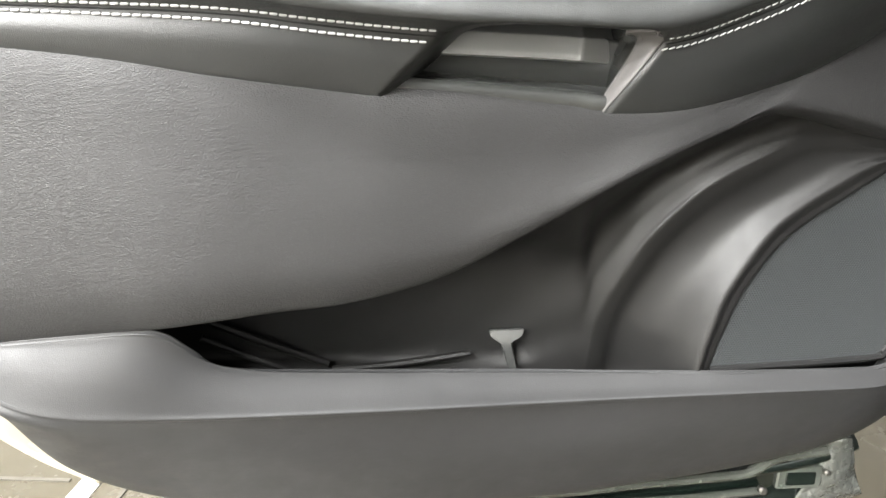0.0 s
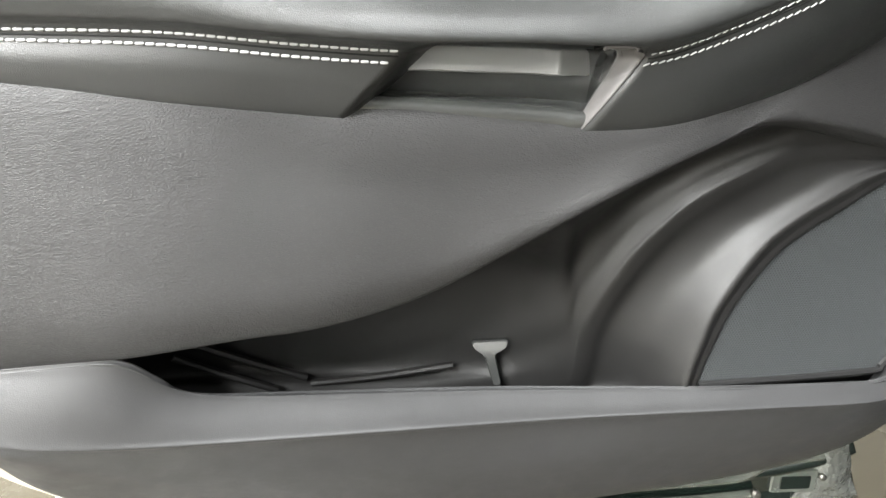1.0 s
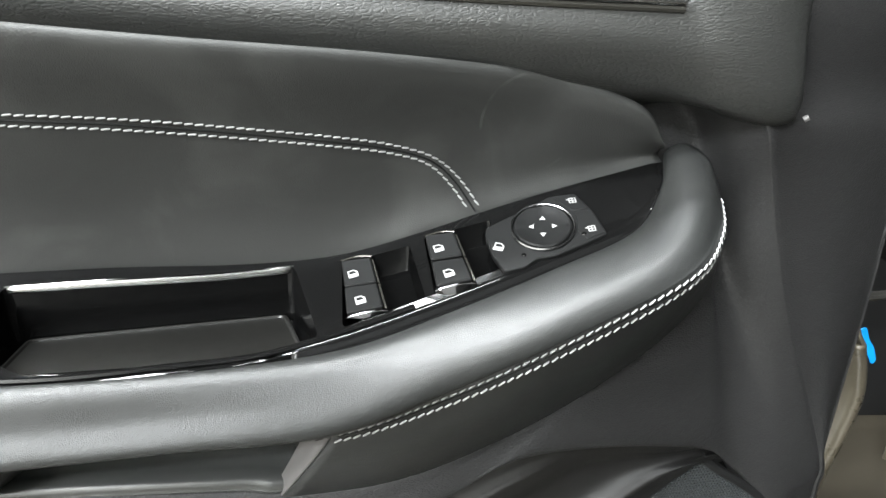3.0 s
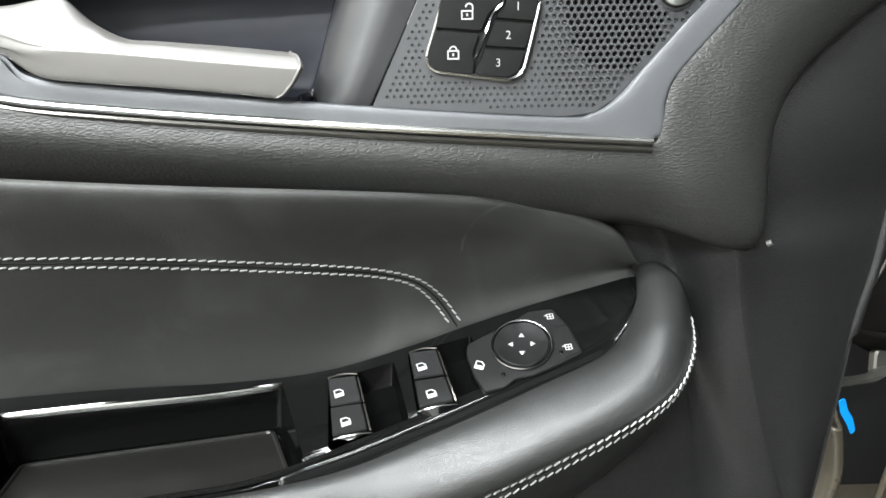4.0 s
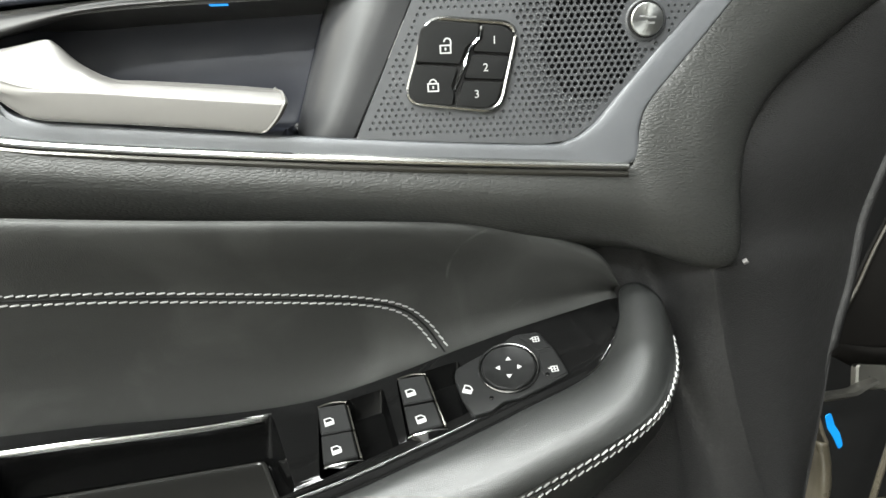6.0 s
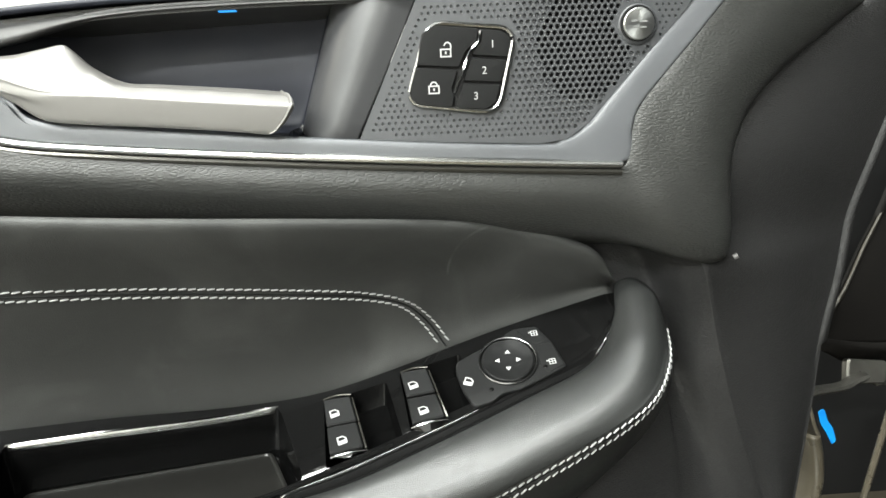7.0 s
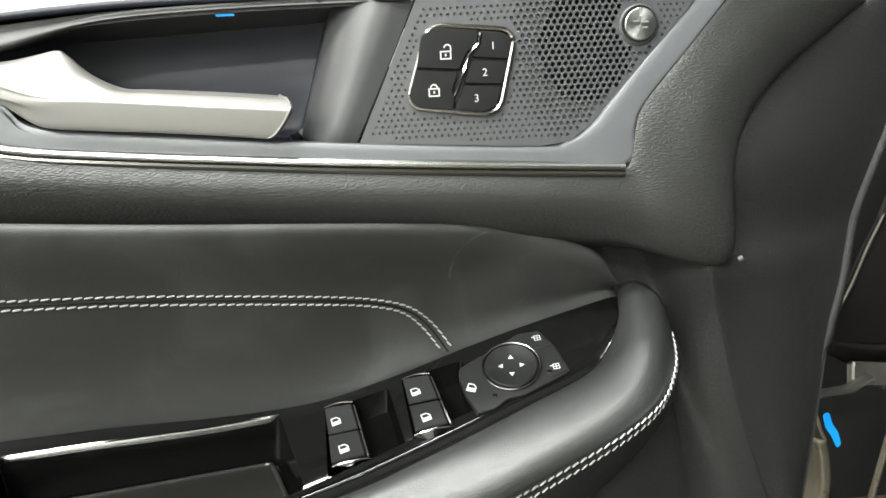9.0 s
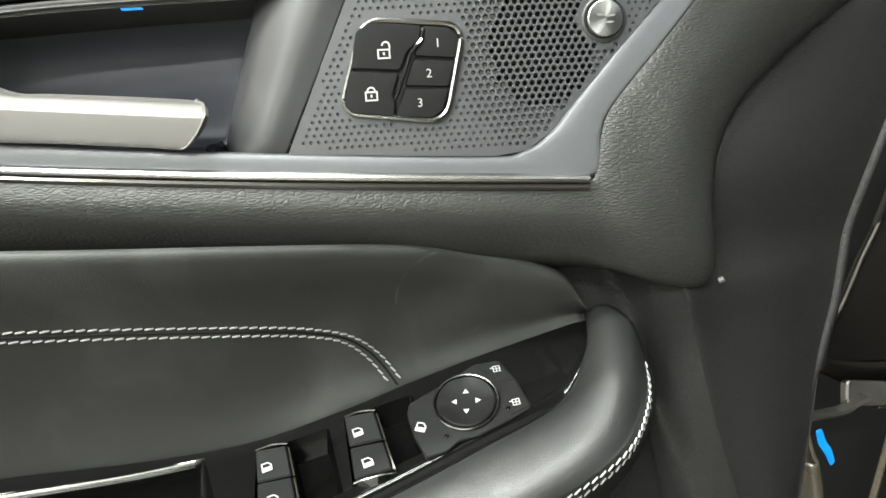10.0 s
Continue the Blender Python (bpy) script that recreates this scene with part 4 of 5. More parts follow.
def stack(rings):
    bm = bmesh.new()
    rings = [[bm.verts.new(p) for p in r] for r in rings]
    for a, b in zip(rings, rings[1:]):
        for i in range(len(a)):
            bm.faces.new((a[i], a[(i + 1) % len(a)], b[(i + 1) % len(b)], b[i]))
    bm.faces.new(rings[-1])
    return bm


# open tray with a level floor and a rubber mat in it
c = np.mean(np.array(TRAY), axis=0)
tray = part("storage_tray", stack([[on_panel(x, y) for x, y in TRAY], level(0.975, 0.98, 0.7810), level(0.955, 0.96, 0.7775)]), M_tray, door, "glossy black storage tray in the armrest")
part("tray_mat", stack([level(0.90, 0.95, 0.7770), level(0.90, 0.95, 0.7795), level(0.895, 0.935, 0.7806), level(0.88, 0.91, 0.7806), level(0.87, 0.90, 0.7797)]), M_rubber, tray, "dull grey rubber mat in the tray")
tube("panel_edge", [tuple(p + np.array((0, 0.0026, 0.0012))) for p in PANEL_LOW[:43]], 0.0017, M_piano, switch_panel, "rounded glossy edge of the switch panel", 8)
rim = [(-0.014, 0.4865), (0.02, 0.4960), (0.05, 0.5040), (0.08, 0.5122), (0.1125, 0.5210)]
rows = [[on_panel(x, y + 0.0009, -0.0001) for x, y in rim], [on_panel(x, y + 0.0002, -0.0003) for x, y in rim], [on_panel(x, y - 0.0006, 0.0005) for x, y in rim], [on_panel(x, y - 0.0006, 0.003) for x, y in rim]]
sheet("tray_rim", surface(rows, 30, 10), M_strip, tray, "bright bevelled tray edge", 0.0005, toward=(0, -1, 1))
LIP_EDGE = np.array(spline(ARM_TOP[5:], 60))


def lip_row(back, rise, f):
    """A row along the lip, from the panel's edge (f 0) down to the leather (f 1)."""
    row = []
    for x in np.linspace(0.120, 0.303, 14):
        y0, z0 = np.interp(x, PANEL_LOW[:, 0], PANEL_LOW[:, 1]) + back, 0.0
        z0 = panel_z(x, y0)
        y1, z1 = np.interp(x, LIP_EDGE[:, 0], LIP_EDGE[:, 1]) + 0.0002, np.interp(x, LIP_EDGE[:, 0], LIP_EDGE[:, 2]) - 0.0005
        k = min(1.0, max(0.0, (x - 0.122) / 0.035)) * min(1.0, max(0.15, (0.31 - x) / 0.06))
        row.append((x, y0 + (y1 - y0) * f, z0 + (z1 - z0) * f + rise * k))
    return row


rows = [lip_row(0.0022, -0.0014, 0), lip_row(0.0015, -0.0004, 0), lip_row(0.0006, 0.0003, 0.05), lip_row(0.0, 0.0010, 0.2),
        lip_row(0, 0.0014, 0.42), lip_row(0, 0.0012, 0.65), lip_row(0, 0.0005, 0.88), lip_row(0, -0.003, 1.1)]
sheet("panel_lip", surface(rows, 70, 34), M_lip, switch_panel, "raised glossy front lip of the switch panel", 0.0006, toward=(0, -1, 1))

# frame of the panel's flat part: its own x runs along the armrest, its z is square to it
PN = Vector((-0.116, -0.581, 1)).normalized()
PX = Vector((1, 0, 0.116)).normalized()
PY = PN.cross(PX)
PO = Vector((0.2, 0.51, 0.8066))
PANEL = Matrix((PX, PY, PN)).transposed().to_4x4()
PANEL.translation = PO


def flat(pts):
    """World x and y on the panel, turned into its own plane."""
    out = []
    for x, y in pts:
        d = Vector((x - 0.2, y - 0.51, 0.116 * (x - 0.2) + 0.581 * (y - 0.51)))
        out.append((d.dot(PX), d.dot(PY)))
    return out


def poly_part(name, polys, matrix, mat, parent, label=""):
    """Flat printed shapes, a hair thick."""
    bm = bmesh.new()
    for poly in polys:
        f = bm.faces.new([bm.verts.new((x, y, 0)) for x, y in poly])
        if f.calc_area() and f.normal.z < 0:
            f.normal_flip()
    bmesh.ops.transform(bm, matrix=matrix, verts=bm.verts)
    me = bpy.data.meshes.new(name)
    bm.normal_update()
    bm.to_mesh(me)
    bm.free()
    return link_mesh(name, me, mat, parent, label)


def ring_poly(cx, cy, r0, r1, a0, a1, n=12):
    out = []
    for k in range(n):
        a, b = radians(a0 + (a1 - a0) * k / n), radians(a0 + (a1 - a0) * (k + 1) / n)
        out.append([(cx + r0 * math.cos(a), cy + r0 * math.sin(a)), (cx + r1 * math.cos(a), cy + r1 * math.sin(a)), (cx + r1 * math.cos(b), cy + r1 * math.sin(b)), (cx + r0 * math.cos(b), cy + r0 * math.sin(b))])
    return out


def window_icon(cx, cy, s, turn=0):
    """A car window with a half-open pane."""
    polys = [[(-0.5, -0.5), (0.5, -0.5), (0.5, -0.36), (-0.5, -0.36)], [(-0.5, -0.5), (-0.36, -0.5), (-0.36, 0.5), (-0.5, 0.5)], [(-0.5, 0.5), (-0.5, 0.36), (0.2, 0.36), (0.15, 0.5)],
             [(0.5, -0.5), (0.5, 0.15), (0.15, 0.5), (0.12, 0.36), (0.36, 0.1), (0.36, -0.5)], [(-0.36, -0.36), (0.36, -0.36), (0.36, -0.02), (-0.36, -0.02)]]
    c, d = math.cos(radians(turn)), math.sin(radians(turn))
    return [[(cx + s * (x * c - y * d), cy + s * (x * d + y * c)) for x, y in p] for p in polys]


def window_switch(move):
    """Two rocker keys with bright side strips and a chrome tip."""
    ob = new("window_switch")
    ob.parent = door
    ob["label"] = "pair of black window rocker keys with a chrome tip"
    m = PANEL @ Matrix.Translation((0, 0, 0.0026))
    a = rounded(flat([(x + move[0], y + move[1]) for x, y in ((0.1378, 0.5206), (0.1527, 0.5205), (0.1567, 0.5063), (0.1405, 0.5061))]), 0.0012)
    b = rounded(flat([(x + move[0], y + move[1]) for x, y in ((0.1407, 0.5053), (0.1568, 0.5055), (0.1607, 0.4919), (0.1432, 0.4908))]), 0.0012)
    part("key", slab_mesh(a, m @ Matrix.Rotation(radians(3), 4, "X"), 0.012, 0.0008), M_button, ob)
    part("key", slab_mesh(b, m @ Matrix.Rotation(radians(-2), 4, "X"), 0.012, 0.0008), M_button, ob)
    for q in (((0.1531, 0.5205), (0.1540, 0.5201), (0.1580, 0.5066), (0.1571, 0.5063)), ((0.1572, 0.5055), (0.1582, 0.5056), (0.1622, 0.4919), (0.1612, 0.4919))):
        part("side_strip", slab_mesh(flat([(x + move[0], y + move[1]) for x, y in q]), m @ Matrix.Translation((0, 0, -0.0008)), 0.010, 0.0004), M_strip_low, ob, "dark chrome strip")
    # chrome tip that curls down in front
    left, right = flat([(0.1423 + move[0], 0.4906 + move[1]), (0.1626 + move[0], 0.4915 + move[1])])
    rows = []
    for d, h in ((0.0, 0.0016), (0.0007, 0.0013), (0.0032, -0.0014), (0.0062, -0.0050), (0.0072, -0.0064), (0.0074, -0.0095)):
        rows.append([tuple(m @ Vector((left[0] + (right[0] - left[0]) * f, left[1] + (right[1] - left[1]) * f - d * (0.55 + 1.8 * f * (1 - f)), h - 0.0022 - 0.0022 * abs(2 * f - 1) ** 3))) for f in (0, 0.15, 0.4, 0.65, 0.88, 1.0)])
    tip = sheet("chrome_tip", surface(rows, 16, 12), M_tip, ob, "chrome tip, its dark reflection put into the colour", 0.0006, toward=(0, -1, 1))
    # bright rods stand for the glints along the tip's rim
    tube("tip_rim_glint", rows[1], 0.0004, M_bezel, tip, "bright glint painted along the tip's rim", 6, step=0.001)
    tube("tip_rim_glint", rows[4], 0.00045, M_bezel, tip, "bright glint painted along the tip's rim", 6, step=0.001)
    rear = flat([(0.1375 + move[0], 0.5214 + move[1]), (0.1453 + move[0], 0.5228 + move[1]), (0.1538 + move[0], 0.5217 + move[1])])
    tube("rear_strip", [tuple(m @ Vector((x, y, -0.0008))) for x, y in rear], 0.0006, M_strip_low, ob, "dark chrome strip", 8, step=0.002)
    for x, y in ((0.1447, 0.5116), (0.1495, 0.4965)):
        cx, cy = flat([(x + move[0], y + move[1])])[0]
        poly_part("window_symbol", window_icon(cx, cy, 0.0050, 12), m @ Matrix.Translation((0, 0, 0.0009)), M_white, ob, "white window symbol")


window_switch((0, 0))
window_switch((0.0431, 0.0082))

# mirror control
mirror = part("mirror_switch", slab_mesh(rounded(flat([(0.2117, 0.5250), (0.2126, 0.5303), (0.2222, 0.5342), (0.2362, 0.5392), (0.2477, 0.5451), (0.2612, 0.5448), (0.2683, 0.5323), (0.2729, 0.5168), (0.2608, 0.5127), (0.2454, 0.5083),
              (0.2361, 0.5079), (0.2295, 0.5039), (0.2197, 0.5031), (0.2144, 0.5137)]), 0.002), PANEL @ Matrix.Translation((0, 0, 0.0010)), 0.004, 0.0005), M_button, door, "black mirror and window-lock switch block")
KC = flat([(0.2415, 0.5255)])[0]
for q in (((0.2489, 0.5440), (0.2606, 0.5437), (0.2665, 0.5335), (0.2578, 0.5335)), ((0.2594, 0.5324), (0.2673, 0.5323), (0.2717, 0.5173), (0.2623, 0.5147), (0.2584, 0.5205))):
    part("fold_button", slab_mesh(rounded(flat(q), 0.001), PANEL @ Matrix.Translation((0, 0, 0.0015)), 0.003, 0.0004), M_button, mirror)
km = PANEL @ Matrix.Translation((KC[0], KC[1], 0.0010))
bm = bmesh.new()
rings = []
for r, h in ((0.0168, -0.001), (0.0167, 0.0012), (0.0162, 0.0018), (0.0156, 0.0015), (0.0152, 0.0004)):
    rings.append([bm.verts.new(km @ Vector((r * math.cos(k * math.tau / 48), r * math.sin(k * math.tau / 48), h))) for k in range(48)])
for a, b in zip(rings, rings[1:]):
    for k in range(48):
        bm.faces.new((a[k], a[(k + 1) % 48], b[(k + 1) % 48], b[k]))
part("chrome_ring", bm, M_ring, mirror, "satin chrome ring")
bm = bmesh.new()
rings = []
for r, h in ((0.0150, -0.0006), (0.0147, 0.0016), (0.0140, 0.0022), (0.0100, 0.0010), (0.0060, 0.0004)):
    rings.append([bm.verts.new(km @ Vector((r * math.cos(k * math.tau / 48), r * math.sin(k * math.tau / 48), h - 0.0008 * (r > 0.0138) * abs(math.cos(2 * k * math.tau / 48)) ** 12))) for k in range(48)])
for a, b in zip(rings, rings[1:]):
    for k in range(48):
        bm.faces.new((a[k], a[(k + 1) % 48], b[(k + 1) % 48], b[k]))
bm.faces.new(rings[-1])
part("knob", bm, M_button, mirror, "dished black mirror knob")
for x, y in ((0.2299, 0.5107), (0.2613, 0.5183)):
    cx, cy = flat([(x, y)])[0]
    part("indicator_dot", slab_mesh([(cx + 0.0012 * math.cos(k * math.tau / 12), cy + 0.0012 * math.sin(k * math.tau / 12)) for k in range(12)], PANEL @ Matrix.Translation((0, 0, 0.0018)), 0.001, 0.0003), M_piano, mirror, "small dark indicator light")
arrows = []
for k in range(4):
    a = radians(90 * k + 82)
    d, n = Vector((math.cos(a), math.sin(a))), Vector((-math.sin(a), math.cos(a)))
    tip, base = d * 0.0074, d * 0.0047
    arrows.append([tuple(tip), tuple(base + n * 0.0016), tuple(base - n * 0.0016)])
poly_part("arrow_symbols", arrows, km @ Matrix.Translation((0, 0, 0.0011)), M_white, mirror, "white arrow symbols")
polys = []
for (x, y), s, turn in (((0.2182, 0.5175), 0.0052, -25),):
    cx, cy = flat([(x, y)])[0]
    polys += window_icon(cx, cy, s, turn)
poly_part("window_lock_symbol", polys, PANEL @ Matrix.Translation((0, 0, 0.00125)), M_white, mirror, "white window-lock symbol")
for x, y in ((0.2591, 0.5396), (0.2656, 0.5204)):
    cx, cy = flat([(x, y)])[0]
    s = 0.0019
    polys = [[(cx + px * s, cy + py * s) for px, py in p] for p in (
        [(-1, -1), (1, -1), (1, -0.75), (-1, -0.75)], [(-1, 0.75), (1, 0.75), (1, 1), (-1, 1)], [(-1, -0.75), (-0.75, -0.75), (-0.75, 0.75), (-1, 0.75)], [(0.75, -0.75), (1, -0.75), (1, 0.75), (0.75, 0.75)],
        [(-0.12, -0.75), (0.12, -0.75), (0.12, 0.75), (-0.12, 0.75)], [(-0.75, -0.12), (0.75, -0.12), (0.75, 0.12), (-0.75, 0.12)], [(-1.7, 0.3), (-1, 0.3), (-1, 0.6), (-1.7, 0.6)])]
    poly_part("mirror_symbol", polys, PANEL @ Matrix.Translation((0, 0, 0.0018)), M_white, mirror, "white mirror symbol")

# ---- upper trim ----
STRIP = [(-0.075, 0.5165, 1.010), (-0.052, 0.5165, 0.983), (-0.028, 0.5165, 0.963), (0.0, 0.516, 0.9545), (0.047, 0.516, 0.9490), (0.100, 0.516, 0.9440), (0.158, 0.516, 0.9390), (0.230, 0.516, 0.9335), (0.303, 0.516, 0.9285)]
WIDE = [(-0.30, 0.505, 0.990), (-0.18, 0.508, 0.975), (-0.090, 0.511, 0.963), (-0.020, 0.514, 0.955), (0.047, 0.516, 0.9475), (0.100, 0.516, 0.9425), (0.158, 0.516, 0.9375), (0.230, 0.516, 0.9320), (0.304, 0.516, 0.9265), (0.330, 0.520, 0.920)]
WIDE = shift(WIDE[:8] + [(0.275, 0.516, 0.9287)], dz=-0.0014)
rows = [shift(WIDE, dy=0.012, dz=0.004), shift(WIDE, dy=0.001, dz=0.001), shift(WIDE, dy=-0.0012, dz=-0.004), shift(WIDE, dy=-0.0020, dz=-0.012), shift(WIDE, dy=0.0025, dz=-0.022), shift(WIDE, dy=0.014, dz=-0.034), shift(WIDE, dy=0.040, dz=-0.050)]
columns = [[r[k] for r in rows] for k in range(9)]
# it widens round the corner of the frame and climbs beside it
for a, b, far in (((0.3045, 0.5165, 0.9270), (0.316, 0.532, 0.8845), 0.8), ((0.3053, 0.517, 0.9330), (0.3300, 0.5300, 0.8765), 1.1), ((0.3060, 0.517, 0.9400), (0.3460, 0.5280, 0.8715), 1.2), ((0.3076, 0.5175, 0.9490), (0.3620, 0.5270, 0.8695), 1.25), ((0.3110, 0.518, 0.9575), (0.3705, 0.5285, 0.8740), 1.25),
                  ((0.3150, 0.518, 0.9642), (0.3678, 0.5255, 0.8930), 1.2), ((0.3208, 0.519, 0.9708), (0.3645, 0.5240, 0.9150), 1.15), ((0.3275, 0.5195, 0.9785), (0.3660, 0.5245, 0.9400), 1.1), ((0.3385, 0.5205, 0.9905), (0.3790, 0.5290, 0.9610), 1.0), ((0.3520, 0.522, 1.0055), (0.4030, 0.5380, 0.9800), 1.0), ((0.3720, 0.524, 1.0280), (0.450, 0.548, 1.010), 1.0)):
    va, vb = Vector(a), Vector(b)
    columns.append([tuple(va + Vector((-0.002, 0.010, 0)))] + [tuple(va.lerp(vb, f) + Vector((0, dy * far, 0))) for f, dy in ((0, 0), (0.2, -0.0050), (0.5, -0.0080), (0.82, -0.0055), (1, 0))] + [tuple(vb + Vector((0.002, 0.013, -0.001)))])
grid = surface(columns, 50, 150)
ease(grid, 0, (7, 50), 60)
sheet("belt_trim", grid, M_grained, door, "grained black leatherette belt trim with its corner pad")
tube("corner_clip", [(0.3715, 0.529, 0.8725), (0.3735, 0.528, 0.8738)], 0.0016, M_band, door, "small pale clip at the seam's end", 8)

# painted frame round the handle and the perforated plate
f_out = [(-0.075, 0.516, 1.012), (-0.052, 0.516, 0.985), (-0.028, 0.516, 0.9655), (0.0, 0.516, 0.957), (0.047, 0.516, 0.951), (0.158, 0.516, 0.941), (0.262, 0.516, 0.9335), (0.3045, 0.516, 0.9305), (0.3085, 0.516, 0.948), (0.3140, 0.517, 0.9605), (0.3395, 0.519, 0.989), (0.374, 0.523, 1.028)]
f_in = [(-0.058, 0.516, 1.015), (-0.036, 0.516, 0.9950), (-0.004, 0.516, 0.9785), (0.0105, 0.516, 0.9655), (0.047, 0.516, 0.9602), (0.158, 0.516, 0.9487), (0.255, 0.516, 0.9410), (0.275, 0.516, 0.9425), (0.287, 0.516, 0.950), (0.298, 0.517, 0.9625), (0.3215, 0.519, 0.9885), (0.352, 0.523, 1.0225)]
frame_ob = sheet("handle_frame", surface([shift(f_out, dy=0.004), f_out, between(f_out, f_in, 0.25, dy=-0.0006), between(f_out, f_in, 0.75, dy=-0.0006), f_in, shift(f_in, -0.0005, 0.0006, 0.0003), shift(f_in, -0.0011, 0.0020, 0.0008), shift(f_in, -0.0012, 0.0050, 0.0010)], 140, 24), M_frame, door, "satin grey painted frame round the handle")
tube("chrome_strip", shift(STRIP, dy=-0.0016, dz=0.0006), 0.0019, M_strip, frame_ob, "thin chrome strip", 10, step=0.004)
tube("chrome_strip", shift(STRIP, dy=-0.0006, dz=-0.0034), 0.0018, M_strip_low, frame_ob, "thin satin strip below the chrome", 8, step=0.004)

# belt line at the window
b_lo = [(-0.20, 0.520, 0.975), (-0.10, 0.520, 0.989), (-0.04, 0.520, 0.996), (0.0, 0.520, 1.003), (0.046, 0.520, 1.0130), (0.109, 0.520, 1.0160), (0.20, 0.520, 1.0160), (0.30, 0.520, 1.0170), (0.38, 0.524, 1.020)]
b_hi = [(-0.20, 0.524, 0.996), (-0.10, 0.524, 1.005), (-0.04, 0.524, 1.0095), (0.0, 0.524, 1.0125), (0.046, 0.524, 1.0162), (0.109, 0.524, 1.0185), (0.20, 0.524, 1.0195), (0.30, 0.524, 1.021), (0.38, 0.528, 1.026)]
sheet("belt_moulding", surface([shift(b_lo, dy=0.012, dz=0.001), b_lo, between(b_lo, b_hi, 0.5, dy=-0.002), b_hi, shift(b_hi, dy=0.004, dz=0.0016), shift(b_hi, dy=0.05, dz=-0.006)], 60, 20), M_mould, door, "grey moulding along the window line")
tube("window_seal", shift(b_hi, dy=0.005, dz=0.0016), 0.0010, M_seal, door, "black rubber seal", 8, step=0.006)

# handle recess
k_r = [(0.1676, 0.5192, 0.9490), (0.1838, 0.5192, 0.982), (0.2004, 0.5192, 1.0165)]
k_h = [(0.1575, 0.5180, 0.9492), (0.1720, 0.5180, 0.982), (0.1880, 0.5180, 1.0168)]
k_2 = [(0.1500, 0.5195, 0.9498), (0.1630, 0.5195, 0.983), (0.1765, 0.5195, 1.0172)]
k_s = [(0.1425, 0.5250, 0.9515), (0.1535, 0.5250, 0.984), (0.1655, 0.5250, 1.0178)]
k_3 = [(0.1375, 0.5350, 0.9540), (0.1470, 0.5350, 0.985), (0.1580, 0.5350, 1.0185)]
k_b = [(0.1350, 0.5470, 0.9550), (0.1440, 0.5500, 0.985), (0.1545, 0.5490, 1.0185)]
k_c = [(0.1260, 0.5530, 0.9555), (0.1350, 0.5545, 0.985), (0.1450, 0.5545, 1.0185)]
k_4 = [(0.0600, 0.5545, 0.9590), (0.0600, 0.556, 0.985), (0.0700, 0.556, 1.0185)]
k_d = [(0.0150, 0.552, 0.9625), (0.0180, 0.5535, 0.986), (0.0300, 0.553, 1.0170)]
k_5 = [(-0.0200, 0.543, 0.9660), (-0.0160, 0.545, 0.987), (0.0000, 0.541, 1.0150)]
k_6 = [(-0.0700, 0.530, 0.9850), (-0.0700, 0.530, 0.999), (-0.0700, 0.530, 1.0100)]
cols = []
for k in (k_r, k_h, k_2, k_s, k_3, k_b, k_c, k_4, k_d, k_5, k_6):
    f = (k[0][0], 0.5195, k[0][2] - 0.003) if k[0][1] > 0.54 else (k[0][0], 0.545, k[0][2] + 0.0005)
    e = (k[2][0], 0.5190, k[2][2] + 0.001)
    g = (k[0][0], (0.5165 + k[0][1]) / 2, k[0][2] - 0.002) if k[0][1] > 0.54 else (k[0][0], k[0][1] + 0.007, k[0][2] + 0.0005)
    cols.append([f, g] + [(k[0][0], k[0][1], k[0][2] + 0.0010)] + list(k[1:]) + [e])
grid = surface(cols, 40, 110)
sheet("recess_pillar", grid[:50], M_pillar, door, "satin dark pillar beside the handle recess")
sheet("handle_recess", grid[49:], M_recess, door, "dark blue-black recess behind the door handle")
part("ambient_light", box_bm((0.102, 0.524, 1.0140), (0.111, 0.527, 1.0147), 0.0003), M_ambient, door, "small glowing blue ambient light")

# handle lever
stations = [(-0.060, 0.986, 0.992, 0.998), (-0.020, 0.984, 0.9905, 0.9975), (0.000, 0.9765, 0.9845, 0.9975), (0.015, 0.9660, 0.9795, 0.9995), (0.0255, 0.9632, 0.9778, 1.0012), (0.030, 0.9627, 0.9772, 0.9990), (0.040, 0.9617, 0.9762, 0.9895), (0.054, 0.9604, 0.9750, 0.9822),
            (0.070, 0.9590, 0.9733, 0.9806), (0.100, 0.9560, 0.9702, 0.9778), (0.115, 0.9546, 0.9687, 0.9763), (0.1255, 0.9537, 0.9676, 0.9754), (0.1360, 0.9530, 0.9666, 0.9744)]
rows = []
for x, zb, zm, zt in stations:
    k = min(1.0, max(0.0, (x - 0.004) / 0.03))
    e = 0.0035 * (1 - k)
    skew = 0.55 * min(1.0, max(0.0, (x - 0.085) / 0.05)) ** 2
    ring = [(0.527, zb + 0.004), (0.5135, zb + 0.0008), (0.5112, zb + 0.0004), (0.5098, zb + 0.0016), (0.5086, (zb + zm) / 2), (0.5077, zm - 0.0012 - e), (0.5078, zm - 0.0002), (0.5086 - 0.0004 * (1 - k), zm + 0.0010 + e * 0.6),
            (0.5150, (zm + zt) / 2 + 0.0012), (0.5195, zt - 0.0012), (0.5212, zt - 0.0002), (0.5232, zt - 0.0006), (0.528, zt - 0.003)]
    end_on = min(1.0, max(0.0, (x - 0.115) / 0.02)) * 0.004
    rows.append([(x + skew * (z - zm) - skew * 1.1 * (min(y, 0.5195) - 0.508) - end_on * (max(0.0, 1 - (z - zb) / 0.004) ** 2 + max(0.0, 1 - (zt - z) / 0.004) ** 2), y, z) for y, z in ring])
last = np.array(rows[-1])
mid_last = last.mean(axis=0)
